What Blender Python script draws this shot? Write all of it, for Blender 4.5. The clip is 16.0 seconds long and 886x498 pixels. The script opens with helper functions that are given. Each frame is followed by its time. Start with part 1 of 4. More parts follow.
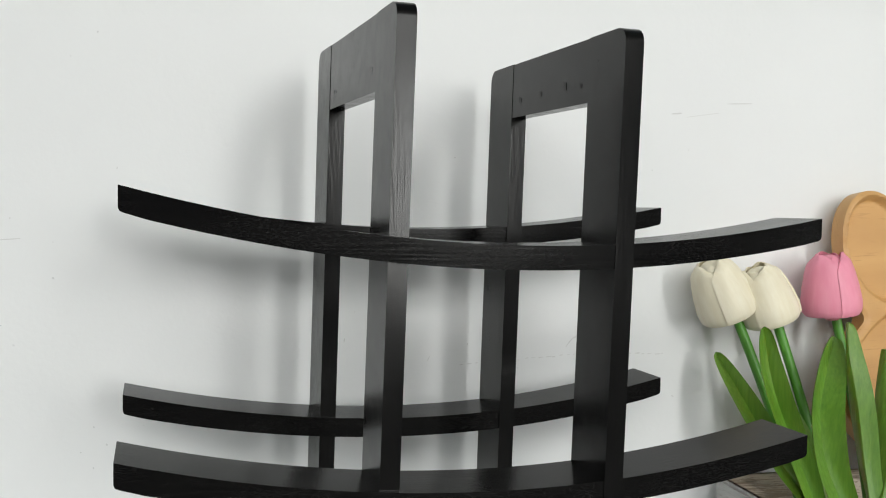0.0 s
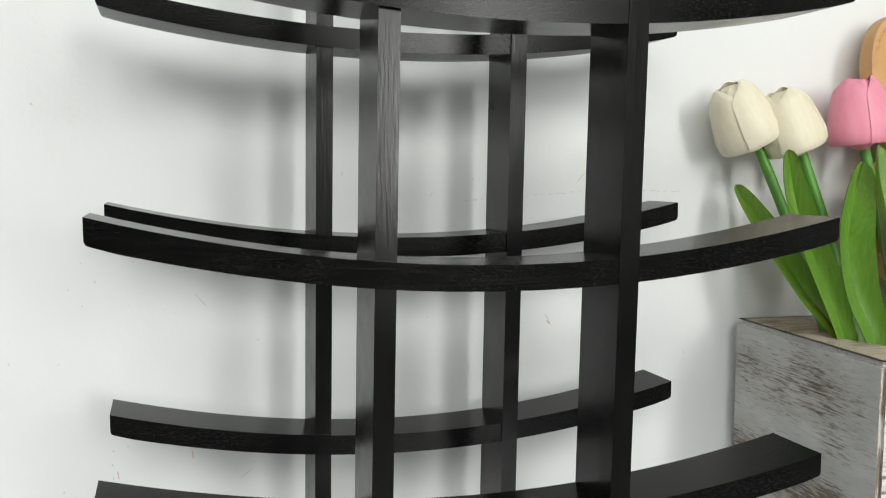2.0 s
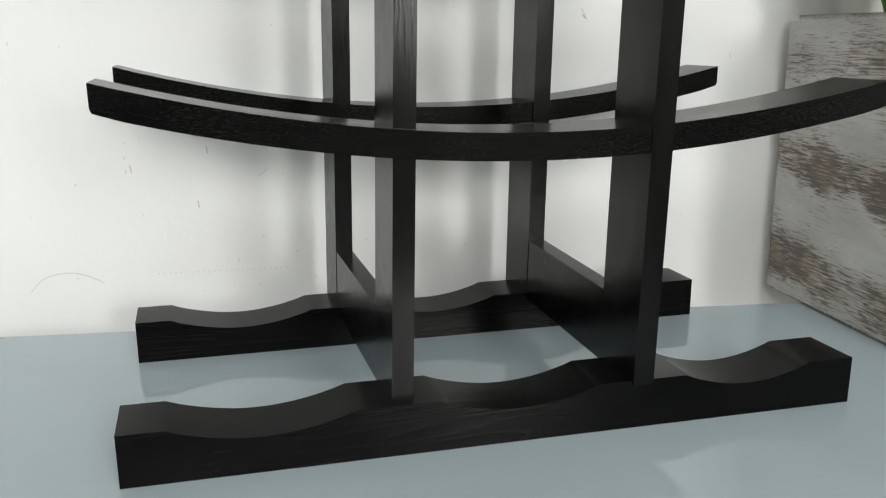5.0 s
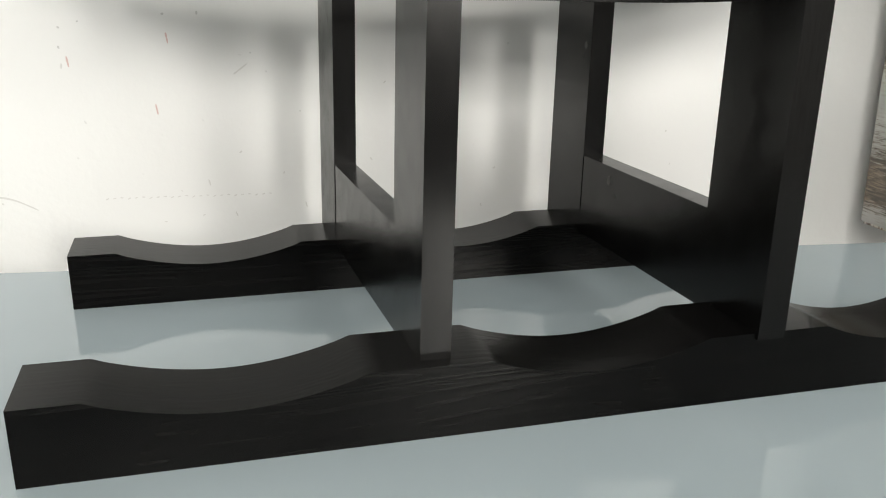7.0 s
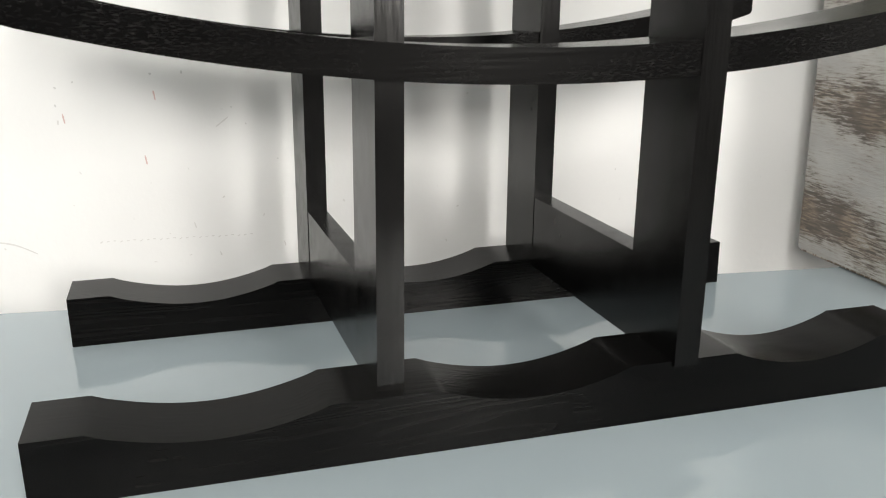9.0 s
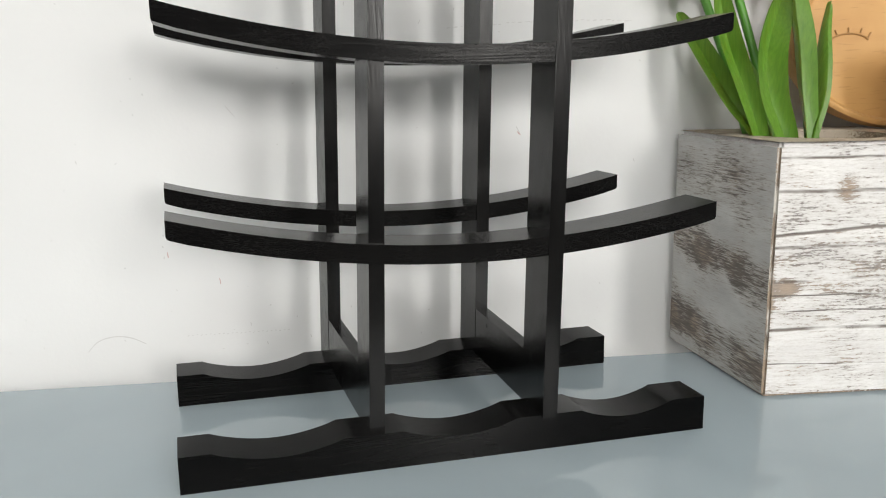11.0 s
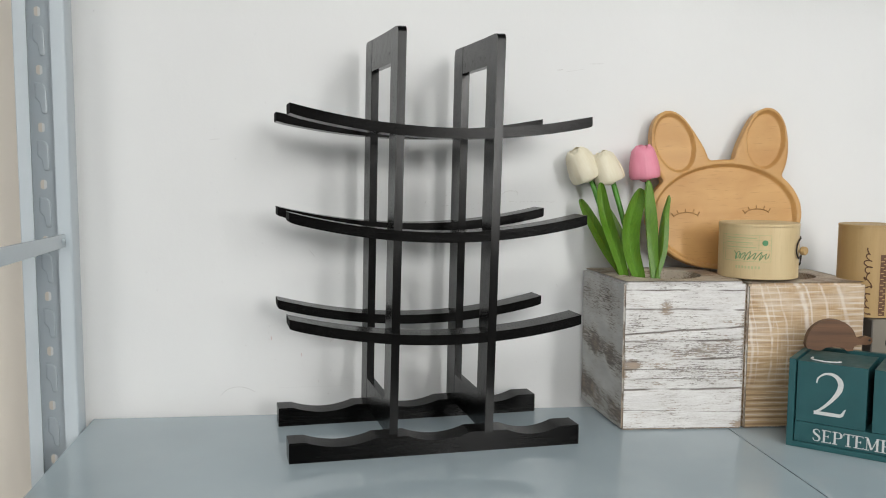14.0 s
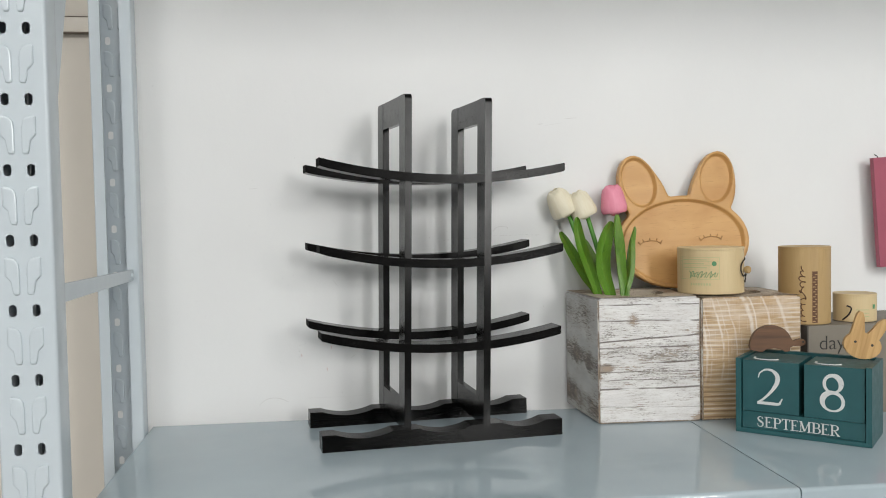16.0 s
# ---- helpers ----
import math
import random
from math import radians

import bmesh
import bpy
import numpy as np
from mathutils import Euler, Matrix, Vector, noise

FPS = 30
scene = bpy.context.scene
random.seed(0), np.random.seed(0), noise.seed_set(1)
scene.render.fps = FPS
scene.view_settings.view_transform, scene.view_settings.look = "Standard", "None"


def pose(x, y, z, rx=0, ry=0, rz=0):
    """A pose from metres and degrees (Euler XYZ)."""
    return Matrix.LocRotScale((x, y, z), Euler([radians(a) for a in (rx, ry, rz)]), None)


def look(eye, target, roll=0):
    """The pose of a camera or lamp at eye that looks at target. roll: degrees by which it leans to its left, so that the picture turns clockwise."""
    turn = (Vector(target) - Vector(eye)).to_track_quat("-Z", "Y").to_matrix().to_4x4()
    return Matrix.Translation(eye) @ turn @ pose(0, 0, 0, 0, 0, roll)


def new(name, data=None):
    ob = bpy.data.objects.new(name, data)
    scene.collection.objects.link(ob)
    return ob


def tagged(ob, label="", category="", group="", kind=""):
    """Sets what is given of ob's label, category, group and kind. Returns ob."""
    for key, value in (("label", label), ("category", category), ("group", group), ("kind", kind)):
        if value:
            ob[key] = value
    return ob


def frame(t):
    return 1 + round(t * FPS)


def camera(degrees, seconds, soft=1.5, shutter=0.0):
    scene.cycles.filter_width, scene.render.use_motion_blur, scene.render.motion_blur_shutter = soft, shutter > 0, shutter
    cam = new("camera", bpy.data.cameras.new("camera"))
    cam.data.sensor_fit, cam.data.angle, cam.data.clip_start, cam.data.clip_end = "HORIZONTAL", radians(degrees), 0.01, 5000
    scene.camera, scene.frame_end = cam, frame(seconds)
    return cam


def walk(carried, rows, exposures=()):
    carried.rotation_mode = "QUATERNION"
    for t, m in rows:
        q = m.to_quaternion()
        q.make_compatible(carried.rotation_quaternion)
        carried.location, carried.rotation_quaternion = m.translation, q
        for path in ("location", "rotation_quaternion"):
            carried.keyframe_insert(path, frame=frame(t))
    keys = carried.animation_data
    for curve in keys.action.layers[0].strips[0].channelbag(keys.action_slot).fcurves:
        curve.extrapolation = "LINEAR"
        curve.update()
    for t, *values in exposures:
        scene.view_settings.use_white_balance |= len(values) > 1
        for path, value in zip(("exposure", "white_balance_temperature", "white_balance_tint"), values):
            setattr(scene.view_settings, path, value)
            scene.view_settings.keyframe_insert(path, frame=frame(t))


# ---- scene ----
cam = camera(55.4, 16.0, soft=1.0, shutter=0.2)
PATH = [
    (0, (0.083, -0.429, 0.456), (0.467, 1.532, 0.361), 1.0),
    (0.5, (0.086, -0.421, 0.432), (0.444, 1.544, 0.333), 0.4),
    (1, (0.091, -0.409, 0.401), (0.426, 1.559, 0.283), 0.0),
    (1.5, (0.094, -0.401, 0.376), (0.445, 1.562, 0.223), -0.1),
    (2, (0.096, -0.399, 0.348), (0.454, 1.56, 0.162), -0.1),
    (2.5, (0.097, -0.398, 0.327), (0.445, 1.558, 0.094), -0.3),
    (3, (0.099, -0.393, 0.307), (0.437, 1.558, 0.027), -0.3),
    (3.5, (0.099, -0.388, 0.286), (0.427, 1.555, -0.055), -0.4),
    (4, (0.1, -0.385, 0.256), (0.409, 1.556, -0.118), -0.4),
    (4.5, (0.1, -0.384, 0.225), (0.401, 1.546, -0.205), -0.3),
    (5, (0.098, -0.379, 0.208), (0.389, 1.537, -0.283), -0.3),
    (5.2, (0.096, -0.379, 0.198), (0.39, 1.532, -0.312), -0.2),
    (7.5, (0.095, -0.235, 0.149), (0.412, 1.653, -0.429), 0.1),
    (8, (0.095, -0.236, 0.154), (0.42, 1.652, -0.418), -0.4),
    (8.5, (0.099, -0.257, 0.155), (0.429, 1.632, -0.414), -0.5),
    (9, (0.104, -0.296, 0.176), (0.438, 1.6, -0.368), -0.6),
    (9.5, (0.105, -0.346, 0.2), (0.437, 1.558, -0.317), -0.8),
    (10, (0.107, -0.408, 0.228), (0.427, 1.507, -0.252), -0.8),
    (10.2, (0.105, -0.434, 0.24), (0.425, 1.485, -0.226), -0.8),
    (12.3, (0.073, -0.775, 0.334), (0.389, 1.174, 0.017), 0.3),
    (12.5, (0.074, -0.811, 0.344), (0.374, 1.142, 0.038), 0.4),
    (13, (0.069, -0.921, 0.363), (0.338, 1.047, 0.127), 0.7),
    (13.5, (0.064, -1.007, 0.373), (0.33, 0.964, 0.159), 0.4),
    (14, (0.049, -1.081, 0.383), (0.325, 0.891, 0.194), 0.3),
    (14.5, (0.038, -1.16, 0.389), (0.321, 0.814, 0.224), -0.2),
    (15, (0.03, -1.237, 0.382), (0.305, 0.738, 0.24), -0.7),
    (15.5, (0.029, -1.288, 0.381), (0.306, 0.689, 0.277), -1.1),
    (16, (0.017, -1.329, 0.369), (0.286, 0.651, 0.292), -1.1),
]
EXPOSURES = [(0, -0.18, 6400, 8), (1.5, -0.07, 6430, 7), (2, 0.01, 6450, 7), (3, 0.05, 6500, 7), (4, 0.03, 6480, 7), (5, 0.07, 6540, 8), (7.5, 0.36, 6860, 10), (8.5, 0.35, 6820, 11),
             (9, 0.41, 6780, 11), (9.5, 0.38, 6740, 11), (10, 0.24, 6720, 11), (12.5, -0.04, 6450, 10), (14, -0.31, 6450, 10), (16, -0.33, 6450, 10)]
walk(cam, [(t, look(eye, target, roll)) for t, eye, target, roll in PATH], EXPOSURES)


# ---- world and light ----
world = bpy.data.worlds.new("world")
scene.world = world
world.use_nodes = True
sky = world.node_tree.nodes.new("ShaderNodeTexSky")
sky.sky_type, sky.sun_disc = "NISHITA", False
sky.sun_elevation, sky.sun_rotation = radians(35), radians(150)
world.node_tree.links.new(sky.outputs[0], world.node_tree.nodes["Background"].inputs[0])
world.node_tree.nodes["Background"].inputs[1].default_value = 0.1


def area_lamp(name, eye, target, width, height, watts, colour):
    data = bpy.data.lights.new(name, "AREA")
    data.shape, data.size, data.size_y, data.energy, data.color = "RECTANGLE", width, height, watts, colour
    ob = new(name, data)
    ob.matrix_world = look(eye, target)
    return ob


# daylight through an unseen shop window behind the camera; six ceiling panels added as fill
area_lamp("window_daylight", (2.40, -5.96, 1.50), (2.40, 0, 1.50), 0.8, 1.9, 138.0, (1.0, 0.985, 0.95))
for x, watts in ((-1.6, 60.0), (0.1, 64.0), (1.7, 46.0)):
    for y in (-3.7, -5.2):
        area_lamp("fill_panel", (x, y, 2.56), (x, y, 0), 1.2, 1.6, watts, (1.0, 0.985, 0.95))

# ---- materials ----


class Nodes:
    """A small wrapper round a node tree."""

    def __init__(self, name):
        self.mat = bpy.data.materials.new(name)
        self.mat.use_nodes = True
        self.tree = self.mat.node_tree
        self.bsdf = self.tree.nodes["Principled BSDF"]
        self.coord = self.tree.nodes.new("ShaderNodeTexCoord").outputs["Object"]

    def link(self, a, b):
        self.tree.links.new(a, b)

    def add(self, kind, **values):
        n = self.tree.nodes.new(kind)
        for key, value in values.items():
            n.inputs[key.replace("_", " ")].default_value = value
        return n

    def mapped(self, scale, turn=(0, 0, 0)):
        n = self.add("ShaderNodeMapping", Scale=scale, Rotation=turn)
        self.link(self.coord, n.inputs["Vector"])
        return n.outputs[0]

    def noise(self, scale, stretch=(1, 1, 1), detail=4.0, turn=(0, 0, 0), distortion=0.0):
        n = self.add("ShaderNodeTexNoise", Scale=scale, Detail=detail, Distortion=distortion)
        self.link(self.mapped(stretch, turn), n.inputs["Vector"])
        return n.outputs["Fac"]

    def ramp(self, fac, stops):
        n = self.tree.nodes.new("ShaderNodeValToRGB")
        while len(n.color_ramp.elements) < len(stops):
            n.color_ramp.elements.new(0.5)
        for e, (p, c) in zip(n.color_ramp.elements, stops):
            e.position, e.color = p, (*c, 1) if len(c) == 3 else c
        self.link(fac, n.inputs[0])
        return n.outputs[0]

    def mask(self, fac, lo, hi):
        n = self.add("ShaderNodeMapRange", From_Min=lo, From_Max=hi)
        self.link(fac, n.inputs["Value"])
        return n.outputs[0]

    def math(self, op, a, b):
        n = self.tree.nodes.new("ShaderNodeMath")
        n.operation = op
        for k, v in enumerate((a, b)):
            if isinstance(v, (int, float)):
                n.inputs[k].default_value = v
            else:
                self.link(v, n.inputs[k])
        return n.outputs[0]

    def mix(self, fac, a, b, mode="MIX"):
        n = self.tree.nodes.new("ShaderNodeMix")
        n.data_type, n.blend_type = "RGBA", mode
        for k, v in ((0, fac), (6, a), (7, b)):
            if isinstance(v, (int, float)):
                n.inputs[k].default_value = v
            elif isinstance(v, tuple):
                n.inputs[k].default_value = (*v, 1)
            else:
                self.link(v, n.inputs[k])
        return n.outputs[2]

    def done(self, colour, rough, bump=None, height=0.0002, strength=0.5, **values):
        for socket, v in (("Base Color", colour), ("Roughness", rough)):
            if isinstance(v, tuple):
                v = (*v, 1)
            if isinstance(v, (int, float, tuple)):
                self.bsdf.inputs[socket].default_value = v
            else:
                self.link(v, self.bsdf.inputs[socket])
        if bump is not None:
            n = self.add("ShaderNodeBump", Distance=height, Strength=strength)
            self.link(bump, n.inputs["Height"])
            self.link(n.outputs[0], self.bsdf.inputs["Normal"])
        for key, v in values.items():
            self.bsdf.inputs[key.replace("_", " ")].default_value = v
        return self.mat


def painted(name, colour, rough=0.5, var=0.08, coarse=18.0, fine=500.0, bump=0.00015, **values):
    """Plain paint or plastic with faint blotches and a fine skin."""
    n = Nodes(name)
    a, b = n.noise(coarse), n.noise(fine, detail=2)
    dark = tuple(c * (1 - var) for c in colour)
    col = n.mix(n.mask(a, 0.35, 0.65), dark, colour)
    r = n.mask(n.noise(coarse * 3), 0.2, 0.8)
    r = n.math("ADD", n.math("MULTIPLY", r, 0.14), rough - 0.07)
    return n.done(col, r, b, bump, 0.4, **values)


def grained(name, light, dark, along, rough=0.5, fine=1.0, ring=1.0, bump=0.0002, **values):
    """Wood with its grain along the axis 0, 1 or 2."""
    n = Nodes(name)
    st = [1.0, 1.0, 1.0]
    st[along] = 0.06
    rings = n.noise(55 * ring, st, detail=3, distortion=0.6)
    pores = n.noise(900 * fine, [s if s == 1 else 0.03 for s in st], detail=2)
    col = n.mix(n.mask(rings, 0.3, 0.7), dark, light)
    col = n.mix(n.math("MULTIPLY", n.mask(pores, 0.55, 0.8), 0.35), col, tuple(c * 0.6 for c in dark))
    col = n.mix(n.math("MULTIPLY", n.mask(n.noise(9), 0.3, 0.7), 0.25), col, tuple(c * 0.8 for c in light))
    r = n.math("ADD", n.math("MULTIPLY", n.noise(120, st), 0.2), rough - 0.1)
    return n.done(col, r, n.math("ADD", pores, n.math("MULTIPLY", rings, 0.6)), bump, 0.6, **values)


def black_stain(name, along, gloss, mottled=0.0):
    """Black lacquer over open-grained bamboo: scratches, dust and rubbed spots; grain sheen and sparkle are in the
    colour.
    """
    n = Nodes(name)
    st, fine = [1.0, 1.0, 1.0], [1.0, 1.0, 1.0]
    st[along], fine[along] = (0.05, 0.05, 0.16)[along], (0.02, 0.02, 0.09)[along]
    grain = n.noise(640, fine, detail=3)
    bands = n.noise(70, st, detail=4, distortion=0.4)
    rings = n.noise(64, [0.05 if k == along else 1.0 for k in range(3)], detail=1, distortion=0.25)
    rings = n.math("SINE", n.math("MULTIPLY", rings, 100.0), 0.0)
    zone = n.mask(n.noise(9, detail=1), 0.44, 0.58)
    col = n.mix(n.mask(bands, 0.3, 0.75), (0.0013, 0.0013, 0.0014), (0.0024, 0.0023, 0.0022))
    # sheen on the grain rings, mixed in as a lighter colour
    col = n.mix(n.math("MULTIPLY", n.mask(rings, 0.2, 0.9), n.math("MULTIPLY", zone, 0.16)), col, (0.011, 0.0105, 0.010))
    rubbed = n.math("MULTIPLY", n.mask(n.noise(38), 0.58, 0.72), n.mask(grain, 0.54, 0.64))
    col = n.mix(n.math("MULTIPLY", rubbed, 0.10), col, (0.045, 0.042, 0.038))
    fibre = n.noise(330, [(0.05, 0.05, 0.14)[along] if k == along else 1.0 for k in range(3)], detail=4)
    col = n.mix(n.math("MULTIPLY", n.mask(fibre, 0.50, 0.66), 0.5), col, (0.0042, 0.0041, 0.0040))
    if mottled:
        # worn mottle and the sparkle off the grain, both as pale specks
        mottle = n.mask(n.noise(2000, (0.22, 1, 1), detail=2), 0.55, 0.66)
        mottle = n.math("MULTIPLY", mottle, n.mask(n.noise(13, detail=2), 0.42, 0.60))
        col = n.mix(n.math("MULTIPLY", mottle, mottled), col, (0.020, 0.0195, 0.0188))
    dust = n.mask(n.noise(1500, detail=1), 0.73, 0.79)
    col = n.mix(n.math("MULTIPLY", dust, 0.10), col, (0.16, 0.16, 0.155))
    r = n.math("ADD", n.math("MULTIPLY", n.noise(25), 0.10), n.math("ADD", n.math("MULTIPLY", bands, 0.08), 0.13))
    skin = n.math("ADD", n.math("ADD", grain, n.math("MULTIPLY", fibre, 0.5)), n.math("ADD", n.math("MULTIPLY", bands, (0.06, 0.06, 0.10)[along]), n.math("MULTIPLY", n.math("MULTIPLY", rings, zone), (0.20, 0.0, 0.04)[along])))
    return n.done(col, r, skin, 0.00020, (0.26, 0.28, 0.30)[along], Specular_IOR_Level=gloss)


def whitewashed(name, along, white, wood, wood_dark, amount, cover=0.85):
    """Rough-sawn wood with worn white paint that has stayed in streaks."""
    n = Nodes(name)
    streak = n.noise(430, [0.10 if k == along else 1.0 for k in range(3)], detail=5, distortion=0.3)
    saw = n.noise(1100, [0.22 if k == along else 1.0 for k in range(3)], detail=3)
    patch = n.noise(19, (1, 1, 1.8), detail=4)
    bare = n.math("ADD", n.math("MULTIPLY", streak, 0.50), n.math("ADD", n.math("MULTIPLY", saw, 0.24), n.math("MULTIPLY", patch, 0.47)))
    bare = n.mask(bare, amount - 0.04, amount + 0.04)
    timber = n.mix(n.mask(saw, 0.35, 0.65), wood_dark, wood)
    timber = n.mix(n.mask(n.noise(25), 0.4, 0.7), timber, tuple(c * 0.6 for c in wood_dark))
    chalk = n.mix(n.mask(n.noise(40), 0.3, 0.7), tuple(c * 0.84 for c in white), white)
    col = n.mix(n.math("MULTIPLY", bare, cover), chalk, timber)
    return n.done(col, 0.6, n.math("SUBTRACT", n.math("ADD", saw, n.math("MULTIPLY", streak, 0.8)), n.math("MULTIPLY", bare, 0.5)), 0.0010, 0.75)


def axes(n):
    xyz = n.tree.nodes.new("ShaderNodeSeparateXYZ")
    n.link(n.coord, xyz.inputs[0])
    return xyz.outputs


def bump_at(n, value, centre, half):
    """1 at the centre, falling to 0 at half a width away."""
    return n.mask(n.math("ABSOLUTE", n.math("SUBTRACT", value, centre), 0.0), half, half * 0.35)


def crack(n, x, z, wander, x0, z0, slope, thick):
    """A grain line that runs nearly level and breaks off here and there."""
    level = n.math("SUBTRACT", n.math("SUBTRACT", z, n.math("MULTIPLY", n.math("SUBTRACT", x, x0), slope)), wander)
    return bump_at(n, level, z0, thick)


def sawn_front():
    """Whitewashed sawn face: level cracks, chatter of the saw, a knot, bare patches at the arris."""
    n = Nodes("whitewashed_pine")
    x, _, z = axes(n)
    wander = n.math("MULTIPLY", n.math("SUBTRACT", n.noise(24, (0.5, 1, 0.4), detail=3), 0.5), 0.0055)
    broken = n.mask(n.noise(70, (0.30, 1, 1), detail=3), 0.36, 0.52)
    lines = None
    for z0, slope, thick in ((0.2085, 0.0, 0.0014), (0.181, -0.01, 0.0020), (0.1435, 0.060, 0.0019), (0.1330, 0.01, 0.0018), (0.1030, 0.030, 0.0019), (0.0910, -0.01, 0.0008), (0.0765, 0.0, 0.0009), (0.0600, 0.01, 0.0020), (0.0300, -0.02, 0.0007)):
        one = crack(n, x, z, wander, 0.479, z0, slope, thick)
        lines = one if lines is None else n.math("MAXIMUM", lines, one)
    lines = n.math("MULTIPLY", lines, broken)
    # how far the paint has gone, board height by board height
    level = n.math("ADD", n.math("DIVIDE", n.math("SUBTRACT", z, wander), 0.2215), 0.0)
    worn = n.ramp(level, [(0.0, (0.52,) * 3), (0.05, (0.30,) * 3), (0.13, (0.42,) * 3), (0.20, (0.18,) * 3), (0.28, (0.36,) * 3), (0.36, (0.60,) * 3), (0.44, (0.55,) * 3), (0.53, (0.72,) * 3),
                          (0.60, (0.66,) * 3), (0.67, (0.42,) * 3), (0.74, (0.52,) * 3), (0.82, (0.24,) * 3), (0.88, (0.40,) * 3), (0.95, (0.26,) * 3), (1.0, (0.55,) * 3)])
    chatter = n.noise(900, (0.26, 1, 1.0), detail=4, distortion=0.4)
    level_grain = n.noise(560, (0.045, 1, 1), detail=5, distortion=0.2)
    blotch = n.noise(38, (0.5, 1, 1.5), detail=4)
    gone = n.math("ADD", n.math("MULTIPLY", chatter, 0.42), n.math("ADD", n.math("MULTIPLY", level_grain, 0.50), n.math("MULTIPLY", blotch, 0.30)))
    gone = n.math("ADD", gone, n.math("MULTIPLY", worn, 0.16))
    tan = 0.0
    for cx, cz, wide, tall, much in ((0.5415, 0.181, 0.012, 0.014, 0.16), (0.495, 0.158, 0.016, 0.012, 0.10), (0.494, 0.098, 0.015, 0.010, 0.22), (0.600, 0.090, 0.060, 0.012, 0.06),
                                     (0.605, 0.119, 0.065, 0.011, 0.07), (0.655, 0.006, 0.014, 0.012, 0.18), (0.480, 0.080, 0.005, 0.050, 0.14), (0.659, 0.12, 0.005, 0.12, 0.09)):
        spot = n.add("ShaderNodeMapping", Location=(-cx / wide, 0, -cz / tall), Scale=(1 / wide, 0, 1 / tall))
        n.link(n.coord, spot.inputs["Vector"])
        reach = n.tree.nodes.new("ShaderNodeVectorMath")
        reach.operation = "LENGTH"
        n.link(spot.outputs[0], reach.inputs[0])
        near = n.mask(reach.outputs["Value"], 1.15, 0.2)
        gone = n.math("ADD", gone, n.math("MULTIPLY", near, much))
        if much > 0.12:
            tan = n.math("MAXIMUM", near, tan)
    bare = n.mask(gone, 0.735, 0.805)
    thin = n.mask(gone, 0.60, 0.76)
    wood = n.mix(n.mask(n.noise(26, (0.5, 1, 1), detail=2), 0.42, 0.60), (0.15, 0.125, 0.110), (0.33, 0.23, 0.145))
    wood = n.mix(n.mask(chatter, 0.40, 0.62), (0.085, 0.07, 0.06), wood)
    wood = n.mix(n.math("MULTIPLY", tan, 0.8), wood, (0.32, 0.215, 0.125))
    chalk = n.mix(n.mask(n.noise(55, (0.3, 1, 1), detail=3), 0.3, 0.7), (0.62, 0.61, 0.60), (0.735, 0.73, 0.715))
    col = n.mix(n.math("MULTIPLY", thin, 0.42), chalk, (0.42, 0.39, 0.36))
    col = n.mix(n.math("MULTIPLY", bare, 0.78), col, wood)
    col = n.mix(n.math("MULTIPLY", lines, 0.85), col, (0.105, 0.08, 0.065))
    relief = n.math("SUBTRACT", n.math("ADD", n.math("MULTIPLY", chatter, 0.6), n.math("MULTIPLY", level_grain, 0.6)), n.math("ADD", n.math("MULTIPLY", bare, 0.5), n.math("MULTIPLY", lines, 0.9)))
    return n.done(col, 0.62, relief, 0.0010, 0.7)


def sawn_side():
    """The block's flank: greyed whitewash with two broad bare bands of dark grain."""
    n = Nodes("worn_whitewashed_pine")
    _, y, z = axes(n)
    wander = n.math("MULTIPLY", n.math("SUBTRACT", n.noise(22, (1, 0.7, 1), detail=3), 0.5), 0.030)
    level = n.math("SUBTRACT", n.math("SUBTRACT", z, n.math("MULTIPLY", n.math("SUBTRACT", y, 0.085), 0.09)), wander)
    bands = n.math("MAXIMUM", bump_at(n, level, 0.097, 0.026), bump_at(n, level, 0.018, 0.026))
    bands = n.math("MAXIMUM", bands, n.math("MULTIPLY", bump_at(n, level, 0.165, 0.038), 0.50))
    grain = n.noise(760, (1, 0.07, 1), detail=5, turn=(radians(5), 0, 0), distortion=0.5)
    hatch = n.noise(1100, (1, 0.16, 1), detail=3, turn=(radians(5), 0, 0))
    blotch = n.noise(17, detail=3)
    gone = n.math("ADD", n.math("ADD", n.math("MULTIPLY", grain, 0.46), n.math("MULTIPLY", hatch, 0.22)), n.math("ADD", n.math("MULTIPLY", blotch, 0.42), n.math("MULTIPLY", bands, 0.15)))
    bare = n.mask(gone, 0.625, 0.73)
    thin = n.mask(gone, 0.54, 0.66)
    wood = n.mix(n.mask(n.noise(30, detail=2), 0.45, 0.60), (0.115, 0.080, 0.058), (0.30, 0.225, 0.155))
    wood = n.mix(n.mask(grain, 0.42, 0.60), wood, (0.065, 0.048, 0.038))
    chalk = n.mix(n.mask(n.noise(45, (1, 0.4, 1), detail=3), 0.3, 0.7), (0.44, 0.44, 0.43), (0.60, 0.60, 0.58))
    col = n.mix(n.math("MULTIPLY", thin, 0.55), chalk, (0.36, 0.32, 0.275))
    col = n.mix(n.math("MULTIPLY", bare, 0.82), col, wood)
    return n.done(col, 0.62, n.math("SUBTRACT", n.math("ADD", n.math("MULTIPLY", grain, 0.7), n.math("MULTIPLY", hatch, 0.5)), n.math("MULTIPLY", bare, 0.6)), 0.0009, 0.7)


